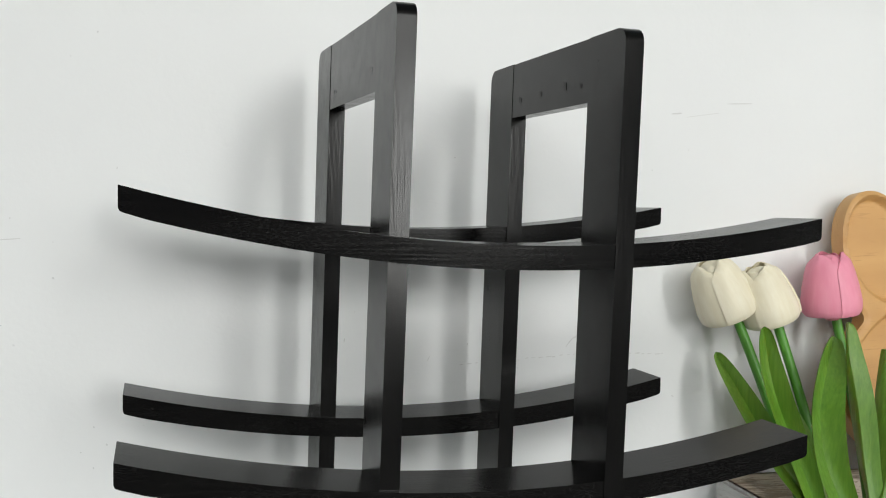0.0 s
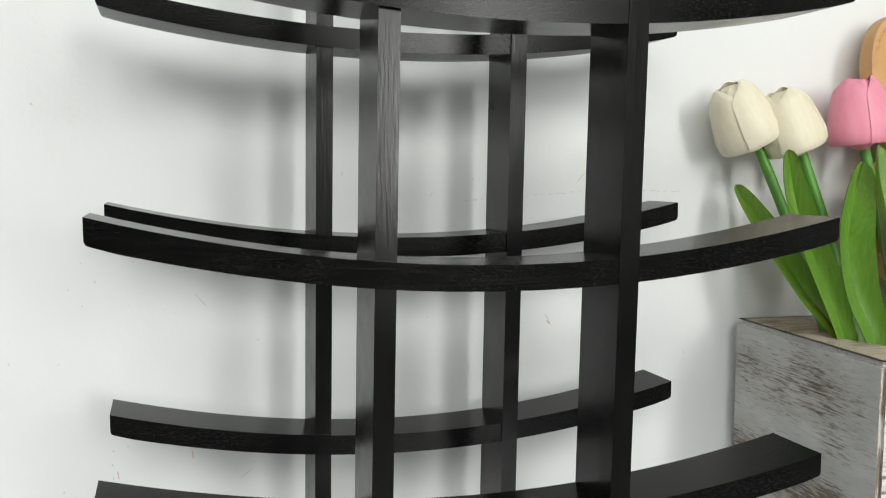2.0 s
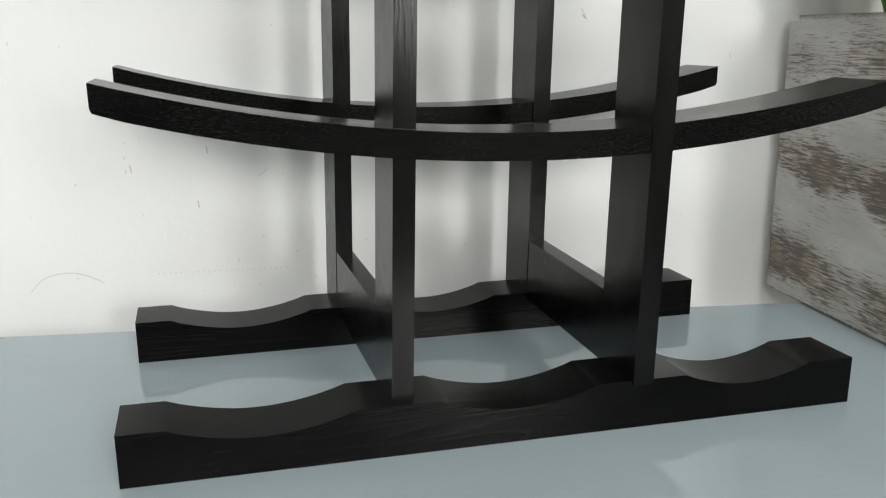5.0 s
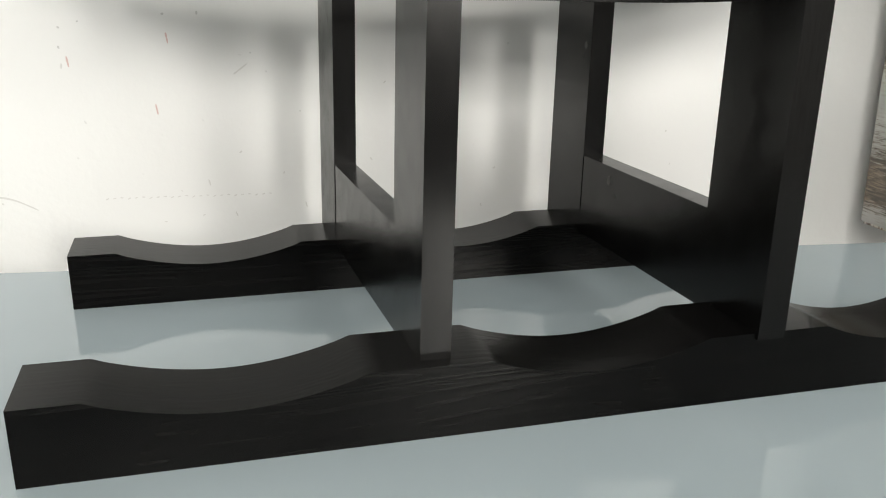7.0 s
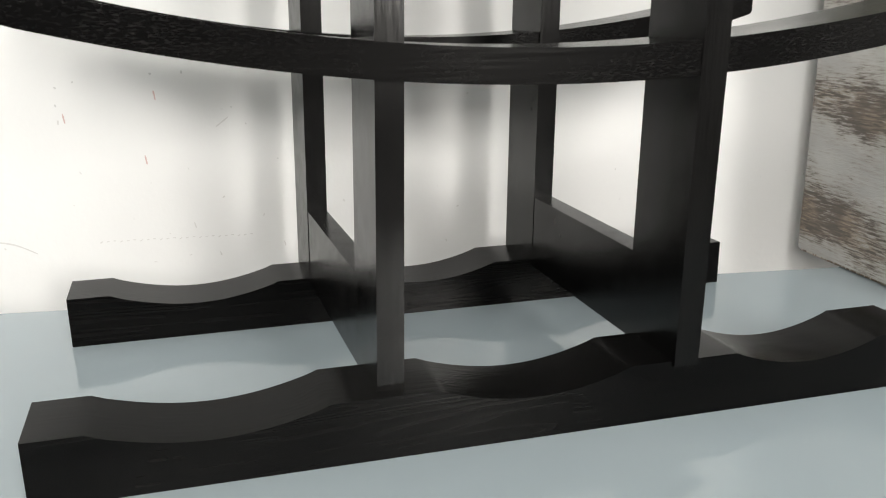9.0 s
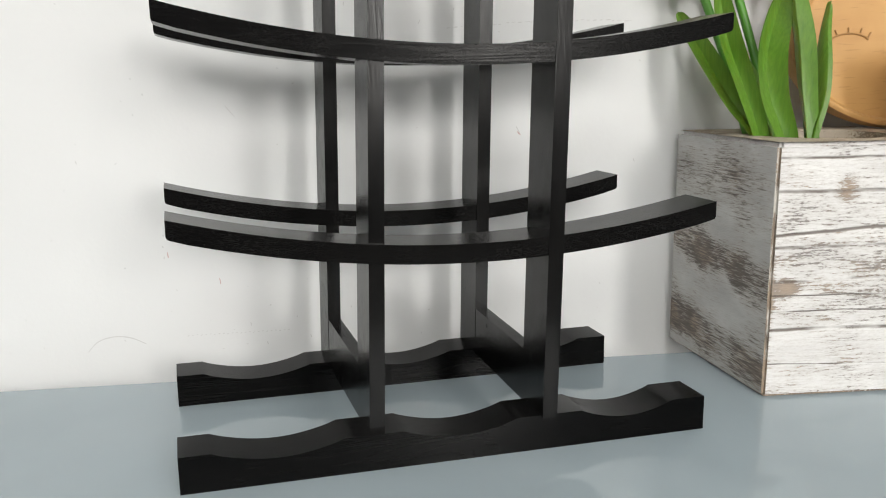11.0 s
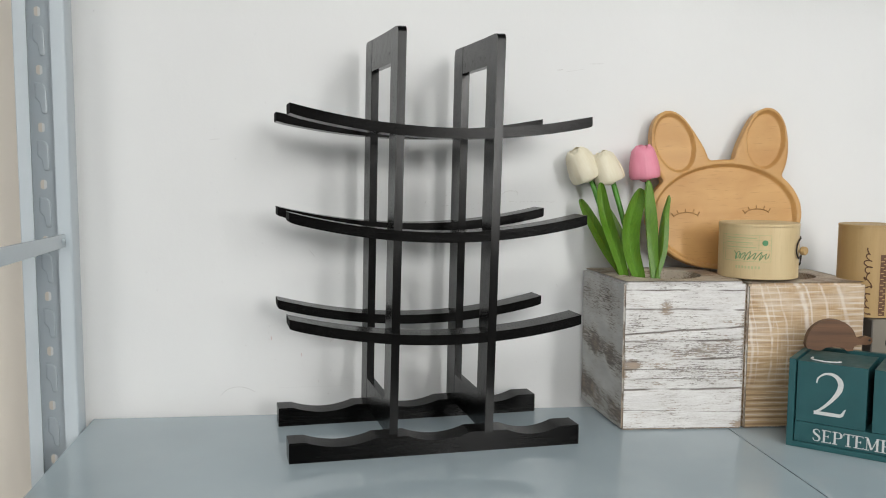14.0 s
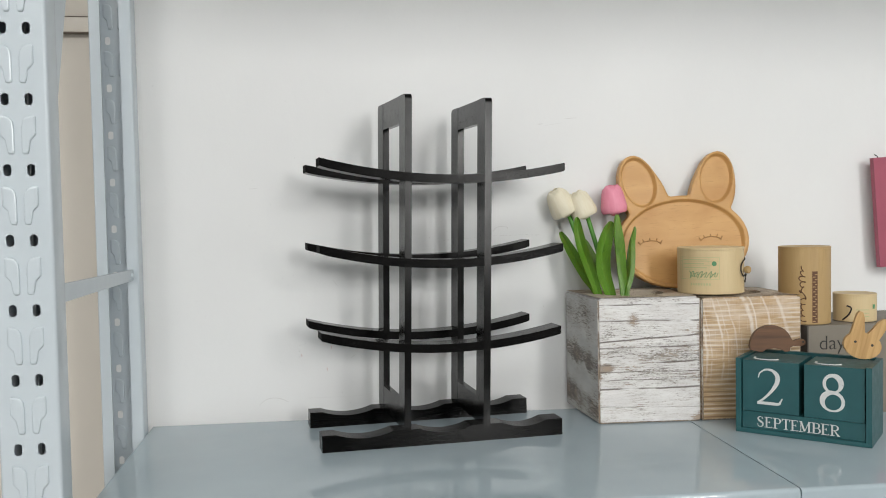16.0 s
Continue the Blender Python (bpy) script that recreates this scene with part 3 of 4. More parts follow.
def shelf_panel(x0, x1, skew_left=0.0, level=0.0):
    """A folded sheet, front edge at y = 0: top, rounded nose and a short return."""
    bm = bmesh.new()
    prof = [(SHELF_DEEP, -0.030), (SHELF_DEEP, -0.002), (SHELF_DEEP - 0.002, 0.0)]
    prof += [(0.006 - 0.006 * math.sin(a), -0.006 + 0.006 * math.cos(a)) for a in (math.pi / 2 * k / 5 for k in range(6))]
    prof += [(0.0, -0.034), (0.012, -0.036), (0.014, -0.030)]
    a = [bm.verts.new((x0 + skew_left * (SHELF_DEEP - y), y, z)) for y, z in prof]
    b = [bm.verts.new((x1, y, z)) for y, z in prof]
    bm.faces.new(a)
    bm.faces.new(b[::-1])
    for k in range(len(prof)):
        n = (k + 1) % len(prof)
        bm.faces.new((a[k], a[n], b[n], b[k]))
    ends = [f for f in bm.faces if len(f.verts) > 4]
    edges = [e for e in bm.edges if e.calc_face_angle(0) > 0.9 and any(f in ends for f in e.link_faces) and max(v.co.z for v in e.verts) > -0.001]
    bmesh.ops.bevel(bm, geom=edges, offset=0.0012, segments=2, affect="EDGES")
    ob = part("shelf_panel", bm, SHELF, shelving, smooth=True)
    ob.matrix_basis = pose(0.200, -0.2845, level, 0, 0, SHELF_TURN)


# the upper level stays unseen; its height is set to shade the wall's top
for level in (1.02, 0.0):
    shelf_panel(-0.521, 0.4285, 0.042, level)
    shelf_panel(0.4305, 1.42, 0.0, level)

PITCH = 0.0813


def post_web(z0, count, hole_z):
    """The punched face of a post: one cell a pitch, each with two slots."""
    bm = bmesh.new()
    w = POST_W / 2 - 0.004
    for k in range(count):
        base = z0 + k * PITCH
        loops = [[(-w, base), (w, base), (w, base + PITCH), (-w, base + PITCH)]]
        for sx in (-0.0130, 0.0130):
            loops.append([(sx + 0.0045 * math.cos(a), base + hole_z + 0.0038 * math.sin(a) + math.copysign(0.0032, math.sin(a)))
                          for a in (2 * math.pi * (j + 0.5) / 12 for j in range(12))])
        edges = []
        for loop in loops:
            v = [bm.verts.new((x, 0, z)) for x, z in loop]
            edges += [bm.edges.new((v[j], v[(j + 1) % len(v)])) for j in range(len(v))]
        bmesh.ops.triangle_fill(bm, use_beauty=True, use_dissolve=False, edges=edges)
    bmesh.ops.remove_doubles(bm, verts=bm.verts[:], dist=1e-6)
    return bm


def post_fold(bm, way, z0, z1):
    """Rounded folds, side flanges and lips on both sides of the face."""
    # front post: unseen lips widened to close the channel and darken its slots
    w, r, depth, lip = POST_W / 2, 0.004, 0.040, 0.0185 if way < 0 else 0.0338
    for s in (-1, 1):
        line = [(s * (w - r), 0.0)]
        line += [(s * (w - r + r * math.sin(a)), way * (r - r * math.cos(a))) for a in (math.pi / 2 * k / 5 for k in range(1, 6))]
        line += [(s * (w - 0.003 + 0.003 * math.cos(a)), way * (depth - 0.003 + 0.003 * math.sin(a))) for a in (math.pi / 2 * k / 4 for k in range(5))]
        line += [(s * (w - lip), way * depth), (s * (w - lip), way * (depth - 0.004))]
        low = [bm.verts.new((x, y, z0)) for x, y in line]
        up = [bm.verts.new((x, y, z1)) for x, y in line]
        for k in range(len(line) - 1):
            bm.faces.new((low[k], low[k + 1], up[k + 1], up[k]))


def tab_mesh():
    """The pressed shoulder beside a slot, its outline bent like a half keyhole."""
    pts = [(-0.0078, 0.0), (-0.0078, 0.0060), (-0.0060, 0.0072), (0.0000, 0.0066), (0.0042, 0.0046), (0.0070, 0.0005), (0.0080, -0.0070),
           (0.0082, -0.0330), (0.0066, -0.0352), (0.0020, -0.0352), (0.0006, -0.0330), (-0.0018, -0.0200), (-0.0068, -0.0150), (-0.0078, -0.0130)]
    bm = bmesh.new()
    cx, cz = 0.0022, -0.0135
    rings = []
    for grow, lift in ((1.0, 0.0006), (0.97, -0.0010), (0.90, -0.0019), (0.70, -0.0024)):
        rings.append([bm.verts.new((cx + (x - cx) * grow, lift, cz + (z - cz) * (1 - (1 - grow) * 0.45))) for x, z in pts])
    for a, b in zip(rings, rings[1:]):
        for k in range(len(pts)):
            bm.faces.new((a[k], a[(k + 1) % len(pts)], b[(k + 1) % len(pts)], b[k]))
    bm.faces.new(rings[-1])
    bmesh.ops.recalc_face_normals(bm, faces=bm.faces[:])
    me = bpy.data.meshes.new("pressed_tab")
    bm.to_mesh(me)
    bm.free()
    me.materials.append(POST)
    return me


TAB, POST_W = tab_mesh(), 0.0685


def post(x, y_web, way, z0, count, hole_z, tab_drop):
    """A channel post; way +1: its flanges run away from the viewer, -1: towards him."""
    bm = post_web(z0, count, hole_z)
    post_fold(bm, way, z0, z0 + count * PITCH)
    ob = part("post", bm, POST, shelving, smooth=True)
    ob.location = (x, y_web, 0)
    for k in range(count):
        for s in (-1, 1):
            tab = new("pressed_tab", TAB)
            tab.parent = ob
            tab.location = (s * 0.0122, 0.0, z0 + k * PITCH + hole_z - tab_drop)
            tab.scale = (-s * 1.02, 1, 1.05)
    return ob


POST_Z0 = -0.83
post(-0.3336, -0.297, 1, POST_Z0, 27, 0.0422, 0.0262)
post(-0.3390, 0.2050, -1, POST_Z0, 27, 0.0495, 0.0250)
# side braces between the front and rear post
part("side_brace", prism([(-0.3125, -0.257, 0.2945), (-0.3125, 0.162, 0.2890), (-0.3125, 0.162, 0.2710), (-0.3125, -0.257, 0.2705)], (-0.0035, 0, 0), 0.0008), POST, shelving)
part("side_brace", prism([(-0.3125, -0.246, 0.440), (-0.3125, 0.180, 1.630), (-0.3125, 0.080, 1.630), (-0.3125, -0.250, 0.640)], (-0.0035, 0, 0), 0.0008), POST, shelving)
part("side_brace", prism([(-0.3125, -0.255, 0.090), (-0.3125, 0.180, -0.640), (-0.3125, 0.160, -0.655), (-0.3125, -0.270, 0.065)], (-0.0035, 0, 0), 0.0008), POST, shelving)
part("rivet", lathe([(0, 0.0028), (0.0030, 0.0022), (0.0045, 0.0), (0.0045, -0.004), (0, -0.004)], 16), POST, shelving).matrix_basis = pose(-0.3120, 0.150, 0.2800, 0, 90, 0)

# ---- wine rack ----
rack = thing("wine_rack", "black-stained bamboo wine rack for twelve bottles, empty", "wine rack", pose(0, 0, 0, 0, 0, 5.0))
SKEW, LEAN = 0.045, (0.0, 0.0)


def skewed(bm):
    """The frame stands a little out of square."""
    for v in bm.verts:
        v.co.x += (LEAN[0] + (LEAN[1] - LEAN[0]) * v.co.y / 0.2) * v.co.z - SKEW * v.co.y
        v.co.z += 0.022 * v.co.y * v.co.z / 0.56
    return bm


def foot(y0, y1):
    """A rail with three hollows for bottles in its upper edge."""
    lands = ((0.0, 0.022), (0.1135, 0.157), (0.2435, 0.295), (0.3715, 0.400))
    top, dip, pts = 0.0274, 0.0084, []
    for k, (a, b) in enumerate(lands):
        pts += [(a, top), (b, top)]
        if k < 3:
            c = lands[k + 1][0]
            for j in range(1, 18):
                u = j / 18
                shape = math.sin(math.pi * u) ** 0.85
                pts.append((b + (c - b) * u, top - dip * shape))
    pts += [(0.400, 0.0), (0.0, 0.0)]
    bm = prism([(x, y0, z) for x, z in pts], (0, y1 - y0, 0))
    edges = [e for e in bm.edges if e.calc_face_angle(0) > 0.9]
    bmesh.ops.bevel(bm, geom=edges, offset=0.0014, segments=2, profile=0.6, affect="EDGES", material=1)
    part("foot", skewed(bm), (BLACK_X, BLACK_EDGE), rack, smooth=True)


foot(0.0, 0.0355)
foot(0.166, 0.2005)

FRAME_FOOT = 0.0250


def upright(x0, x1, y0, y1, outer):
    """One post of a side frame; its outer top corner is rounded."""
    r = 0.009
    pts = [(y0, FRAME_FOOT), (y1, FRAME_FOOT)]
    arc = [(r * math.sin(a), r * math.cos(a)) for a in (math.pi / 2 * k / 5 for k in range(6))]
    if outer < 0:
        pts += [(y1, FRAME_TOP)] + [(y0 + r - sy, FRAME_TOP - r + sz) for sy, sz in arc]
    else:
        pts += [(y1 - r + sy, FRAME_TOP - r + sz) for sy, sz in arc[::-1]] + [(y0, FRAME_TOP)]
    bm = prism([(x0, y, z) for y, z in pts], (x1 - x0, 0, 0))
    edges = [e for e in bm.edges if e.calc_face_angle(0) > 0.9]
    bmesh.ops.bevel(bm, geom=edges, offset=0.0020, segments=2, profile=0.6, affect="EDGES", material=1)
    bm.normal_update()
    for f in bm.faces:
        if f.material_index == 0 and abs(f.normal.x) > 0.9:
            f.material_index = 2
    part("upright", skewed(bm), (BLACK_Z, BLACK_EDGE, BLACK_SATIN), rack, smooth=True)


for x0, x1, yf, yi, yr, FRAME_TOP, SKEW, LEAN in ((0.1323, 0.1435, 0.0060, 0.0445, 0.1670, 0.5665, 0.055, (0.023, 0.018)), (0.2622, 0.2738, -0.0012, 0.0418, 0.1630, 0.5610, 0.022, (0.0235, 0.0195))):
    upright(x0, x1, yf, yi, -1)
    upright(x0, x1, yr, 0.2080, 1)
    part("top_rail", skewed(block(x0 + 0.0003, x1 - 0.0003, yi - 0.0005, yr + 0.001, 0.5215, FRAME_TOP - 0.0003, 0.0008)), BLACK_SATIN, rack)
    part("bottom_rail", skewed(block(x0 + 0.0003, x1 - 0.0003, yi - 0.0005, yr + 0.001, FRAME_FOOT - 0.001, 0.0665, 0.0008)), BLACK_SATIN, rack)


def dent(x, y, z, tall):
    """A small chip in the side of a frame."""
    bm = bmesh.new()
    ring = [(0.0007 * math.cos(a) * (1.3 if math.sin(a) > 0 else 0.7), tall * math.sin(a)) for a in (2 * math.pi * k / 10 for k in range(10))]
    v = [bm.verts.new((x - 0.0003, y + p + 0.12 * q, z + q)) for p, q in ring]
    bm.faces.new(v)
    part("dent", skewed(bm), DARK_GAP, rack)


SKEW, LEAN = 0.022, (0.0235, 0.0195)
for y, z, tall in ((0.148, 0.533, 0.0028), (0.112, 0.534, 0.0022), (0.074, 0.535, 0.0032), (0.052, 0.533, 0.0018)):
    dent(0.2622, y, z, tall)
SKEW, LEAN = 0.055, (0.023, 0.018)
for y, z, tall in ((0.150, 0.532, 0.0016), (0.056, 0.535, 0.0024)):
    dent(0.1323, y, z, tall)
LEAN = (0.0, 0.0)


def slat(z_left, z_mid, z_right, y0, y1, turn, x0, x1, thick=0.0138):
    """A bowed rail, lower in the middle than at its ends."""
    n = 28
    upper, lower = [], []
    for k in range(n + 1):
        u = k / n
        x = x0 + (x1 - x0) * u
        bow = (z_left + z_right) / 2 - z_mid
        z = z_mid + (z_right - z_left) * (u - 0.5) + bow * (2 * u - 1) ** 2
        upper.append((x, y0, z))
        lower.append((x, y0, z - thick))
    (xa, _, za), (xb, _, zb) = lower[0], lower[-1]
    lower = ([(xa, y0, za + 0.0026), (xa + 0.0008, y0, za + 0.0008), (xa + 0.0028, y0, za - 0.0001)] + lower[1:-1]
             + [(xb - 0.0028, y0, zb - 0.0001), (xb - 0.0008, y0, zb + 0.0008), (xb, y0, zb + 0.0026)])
    bm = prism(upper + lower[::-1], (0, y1 - y0, 0))
    edges = [e for e in bm.edges if e.calc_face_angle(0) > 0.9]
    bmesh.ops.bevel(bm, geom=edges, offset=0.0012, segments=2, profile=0.6, affect="EDGES", material=2)
    for v in bm.verts:
        v.co.y += turn * (0.5 - v.co.x / 0.4)
    bm.normal_update()
    for f in bm.faces:
        if f.material_index == 0 and abs(f.normal.x) > 0.6:
            f.material_index = 1
    for v in bm.verts:
        v.co.x -= 0.05 * v.co.y
    part("slat", bm, (BLACK_SLAT, BLACK_END, BLACK_EDGE), rack, smooth=True)


for z_left, z_mid, z_right, x0, x1 in ((0.4652, 0.4368, 0.4540, 0.0068, 0.4087), (0.3270, 0.2995, 0.3210, 0.0046, 0.4042), (0.1890, 0.1622, 0.1838, 0.0035, 0.3985)):
    slat(z_left, z_mid, z_right, 0.0015, 0.0428, 0.012, x0, x1)
for z_left, z_mid, z_right, x0, x1 in ((0.4635, 0.4413, 0.4600, 0.0033, 0.4063), (0.3270, 0.3014, 0.3234, 0.0038, 0.4103), (0.1905, 0.1619, 0.1855, 0.0023, 0.4083)):
    slat(z_left, z_mid, z_right, 0.1650, 0.2058, 0.002, x0, x1)

# ---- wooden blocks on the shelf ----


def hollow_block(name, label, corners, height, hole, materials):
    """A sawn block with a round pocket in its top; corners: front left, front right, back right, back left."""
    ob = thing(name, label, "planter", pose(0, 0, 0))
    bm = bmesh.new()
    low = [bm.verts.new((x, y, 0.0006)) for x, y in corners]
    up = [bm.verts.new((x, y, height)) for x, y in corners]
    bm.faces.new(low[::-1])
    for k in range(4):
        f = bm.faces.new((low[k], low[(k + 1) % 4], up[(k + 1) % 4], up[k]))
        f.material_index = (0, 1, 0, 1)[k]
    hx, hy, r, deep = hole
    ring = [bm.verts.new((hx + r * math.cos(a), hy + r * math.sin(a), height)) for a in (2 * math.pi * (j + 0.5) / 40 for j in range(40))]
    rim = [bm.edges.new((ring[j], ring[(j + 1) % 40])) for j in range(40)]
    top = [bm.edges.get((up[k], up[(k + 1) % 4])) for k in range(4)]
    fill = bmesh.ops.triangle_fill(bm, use_beauty=True, edges=rim + top)
    for f in fill["geom"]:
        if isinstance(f, bmesh.types.BMFace):
            f.material_index = 2
    # the drilled pocket: wall and floor
    pocket = bmesh.new()
    lip = [pocket.verts.new(v.co) for v in ring]
    down = [pocket.verts.new((v.co.x, v.co.y, height - deep)) for v in ring]
    for j in range(40):
        pocket.faces.new((lip[j], lip[(j + 1) % 40], down[(j + 1) % 40], down[j]))
    pocket.faces.new(down)
    part("pocket", pocket, materials[2], ob, "drilled round pocket")
    # worn chamfers: broad along the top, narrow on the other edges
    rim_top = [e for e in bm.edges if all(v in up for v in e.verts)]
    rest = [e for e in bm.edges if e not in rim_top and len(e.link_faces) == 2 and e.calc_face_angle(0) > 0.9 and not any(v in ring for v in e.verts)]
    bmesh.ops.bevel(bm, geom=rest, offset=0.0024, segments=2, affect="EDGES", material=3)
    rim_top = [e for e in bm.edges if len(e.link_faces) == 2 and e.calc_face_angle(0) > 0.9 and all(v.co.z > height - 0.0005 for v in e.verts)
               and all(math.hypot(v.co.x - hx, v.co.y - hy) > r + 0.002 for v in e.verts)]
    bmesh.ops.bevel(bm, geom=rim_top, offset=0.0042, segments=2, affect="EDGES", material=0)
    part("block", bm, (*materials, WORN_EDGE), ob)
    return ob


hollow_block("planter_block", "whitewashed rough-sawn wooden planter block with tulips", ((0.4790, 0.0850), (0.6610, 0.0720), (0.6655, 0.2560), (0.4710, 0.2590)),
             0.2215, (0.567, 0.170, 0.062, 0.060), (BLOCK_FRONT, BLOCK_SIDE, BLOCK_TOP))
hollow_block("wooden_block", "tan sawn wooden block with traces of white paint", ((0.6630, 0.0715), (0.8480, 0.0680), (0.8560, 0.2400), (0.6675, 0.2560)),
             0.2180, (0.762, 0.165, 0.055, 0.050), (BLOCK_TAN, BLOCK_TAN, BLOCK_TOP))

# ---- artificial tulips ----


def petal_mesh(r, h, outer, seed):
    """One foam petal of a closed barrel-shaped bloom; its edges lap like a spiral."""
    front, back, nu, nv = [], [], 12, 20
    rng = random.Random(seed)
    sway, tall = rng.uniform(-0.06, 0.06), rng.uniform(0.97, 1.02)
    stops = (0.0, 0.06, 0.16, 0.30, 0.50, 0.70, 0.86, 1.0)
    girth = (0.36, 0.86, 1.02, 1.04, 0.97, 0.87, 0.76, 0.50) if outer else (0.32, 0.76, 0.92, 0.95, 0.90, 0.80, 0.67, 0.40)
    for j in range(nv + 1):
        v = j / nv
        k = min(len(stops) - 2, sum(v >= q for q in stops[1:]))
        w = (v - stops[k]) / (stops[k + 1] - stops[k])
        w = w * 0.6 + 0.4 * w * w * (3 - 2 * w)
        rad = r * (girth[k] + (girth[k + 1] - girth[k]) * w)
        half = 1.26 * (1.0 if v < 0.70 else max(0.16, 1 - ((v - 0.70) / 0.30) ** 3.0) ** 0.6)
        f, q = [], []
        for i in range(nu + 1):
            u = i / nu * 2 - 1
            a = u * half + sway * v
            lift = rad * (1 - (0.032 if outer else 0.010) * u + 0.022 * math.exp(-(u / 0.07) ** 2) * v + 0.012 * math.sin(6 * u + seed))
            z = h * v * tall * (1.0 if outer else 0.98) - 0.03 * h * v * u * u + 0.005 * max(0.0, 1 - v / 0.10) - 0.002
            f.append((lift * math.cos(a), lift * math.sin(a), z))
            q.append(((lift - 0.0016) * math.cos(a), (lift - 0.0016) * math.sin(a), z))
        front.append(f)
        back.append(q)
    return shell(front, back)


def leaf_part(parent, line, width, face, curl=0.25):
    """A long channelled leaf along a line; face: the way its broad side looks."""
    pts, width = bezier(line, 9), 0.72 * width
    front, back, face = [], [], Vector(face).normalized()
    for k, p in enumerate(pts):
        u = k / (len(pts) - 1)
        t = (pts[min(k + 1, len(pts) - 1)] - pts[max(k - 1, 0)]).normalized()
        side = t.cross(face).normalized()
        out = side.cross(t).normalized()
        w = 1.05 * width * (0.30 + 0.70 * math.sin(math.pi * (0.06 + 0.74 * u))) * (max(0.0, 1 - u ** 9) ** 0.5 if u < 1 else 0.06)
        row = []
        for i in range(9):
            s = i / 4 - 1
            wave = 0.0012 * math.sin(9 * u + 3 * s)
            row.append(p + side * (s * w / 2) + out * (1.5 * curl * w * (s * s - 0.3) + wave - (0.0022 if i == 4 else 0.0009 if i in (3, 5) else 0)))
        front.append(row)
        back.append([q - out * 0.0010 for q in row])
    part("leaf", shell(front, back), LEAF, parent, smooth=True)


def tulip(label, base, neck, tilt, turn, material, r, h, leaves):
    """base: foot of the stem in the pocket; neck: under the bloom; tilt: lean of the bloom in degrees about y and x."""
    ob = thing("artificial_tulip", label, "tulip", pose(*base), group="tulips in the planter")
    b, nk = Vector(base), Vector(neck)
    mid = b.lerp(nk, 0.55) + Vector((0.004, 0.0, 0.0))
    part("stem", tube([p - b for p in bezier([b, mid, nk, nk + Vector((math.sin(radians(tilt[0])) * 0.012, 0, 0.012))], 5)], 0.0042, 10), STEM_GREEN, ob, smooth=True)
    head = part("calyx", lathe([(0, -0.002), (0.0052, -0.001), (0.0105, 0.003), (0.0130, 0.008), (0, 0.010)], 20), material, ob, smooth=True)
    head.matrix_basis = Matrix.Translation(nk - b) @ pose(0, 0, 0, tilt[1], tilt[0], 0) @ pose(-0.0035, 0, 0, 0, 0, turn)
    part("inner_bud", lathe([(0, 0.004), (0.55 * r, 0.008), (0.82 * r, 0.3 * h), (0.84 * r, 0.55 * h), (0.70 * r, 0.72 * h), (0.50 * r, 0.86 * h), (0.26 * r, 0.93 * h), (0, 0.95 * h)], 20), material, head, smooth=True)
    for k in range(6):
        leaf = part("petal", petal_mesh(r, h, k % 2, k), material, head, smooth=True)
        leaf.matrix_basis = pose(0, 0, 0, 0, 0, 60 * k)
    for line, width, face, curl in leaves:
        leaf_part(ob, [Vector(p) - b for p in line], width, face, curl)
    return ob


POCKET = 0.1615
tulip("cream artificial tulip with green leaves in the planter", (0.520, 0.172, POCKET), (0.4735, 0.2360, 0.3665), (-27, 0), 5, PETAL_CREAM, 0.0250, 0.0590,
      [([(0.512, 0.160, 0.185), (0.505, 0.165, 0.222), (0.490, 0.183, 0.251), (0.477, 0.200, 0.281), (0.466, 0.218, 0.309), (0.4570, 0.240, 0.336)], 0.026, (-0.35, -1, 0.25), 0.24),
       ([(0.512, 0.157, 0.185), (0.504, 0.160, 0.225), (0.494, 0.171, 0.264), (0.483, 0.183, 0.305), (0.479, 0.193, 0.336), (0.4780, 0.200, 0.3635)], 0.026, (-0.30, -1, 0.1), 0.30)])
tulip("pale cream artificial tulip with green leaves in the planter", (0.540, 0.172, POCKET), (0.5080, 0.2290, 0.3620), (-21, 0), -15, PETAL_CREAM, 0.0240, 0.0560,
      [([(0.532, 0.170, 0.19), (0.529, 0.175, 0.220), (0.518, 0.192, 0.254), (0.509, 0.208, 0.286), (0.500, 0.228, 0.322)], 0.026, (0.3, -1, 0.2), 0.2),
       ([(0.530, 0.146, 0.185), (0.524, 0.150, 0.221), (0.517, 0.164, 0.257), (0.520, 0.178, 0.294), (0.533, 0.191, 0.328), (0.5475, 0.204, 0.3535)], 0.036, (-0.2, -1, 0.05), 0.26)])
tulip("pink artificial tulip with green leaves in the planter", (0.566, 0.165, POCKET), (0.5665, 0.2310, 0.3660), (-7, 0), 25, PETAL_PINK, 0.0240, 0.0600,
      [([(0.550, 0.147, 0.185), (0.548, 0.150, 0.220), (0.547, 0.163, 0.264), (0.548, 0.175, 0.306), (0.550, 0.187, 0.340), (0.5550, 0.198, 0.3670)], 0.029, (0.3, -1, 0.05), 0.30),
       ([(0.552, 0.152, 0.185), (0.554, 0.155, 0.217), (0.565, 0.164, 0.253), (0.571, 0.174, 0.287), (0.579, 0.186, 0.317), (0.5920, 0.200, 0.3430)], 0.023, (0.75, -0.8, 0.05), 0.32)])

# ---- rabbit plate ----


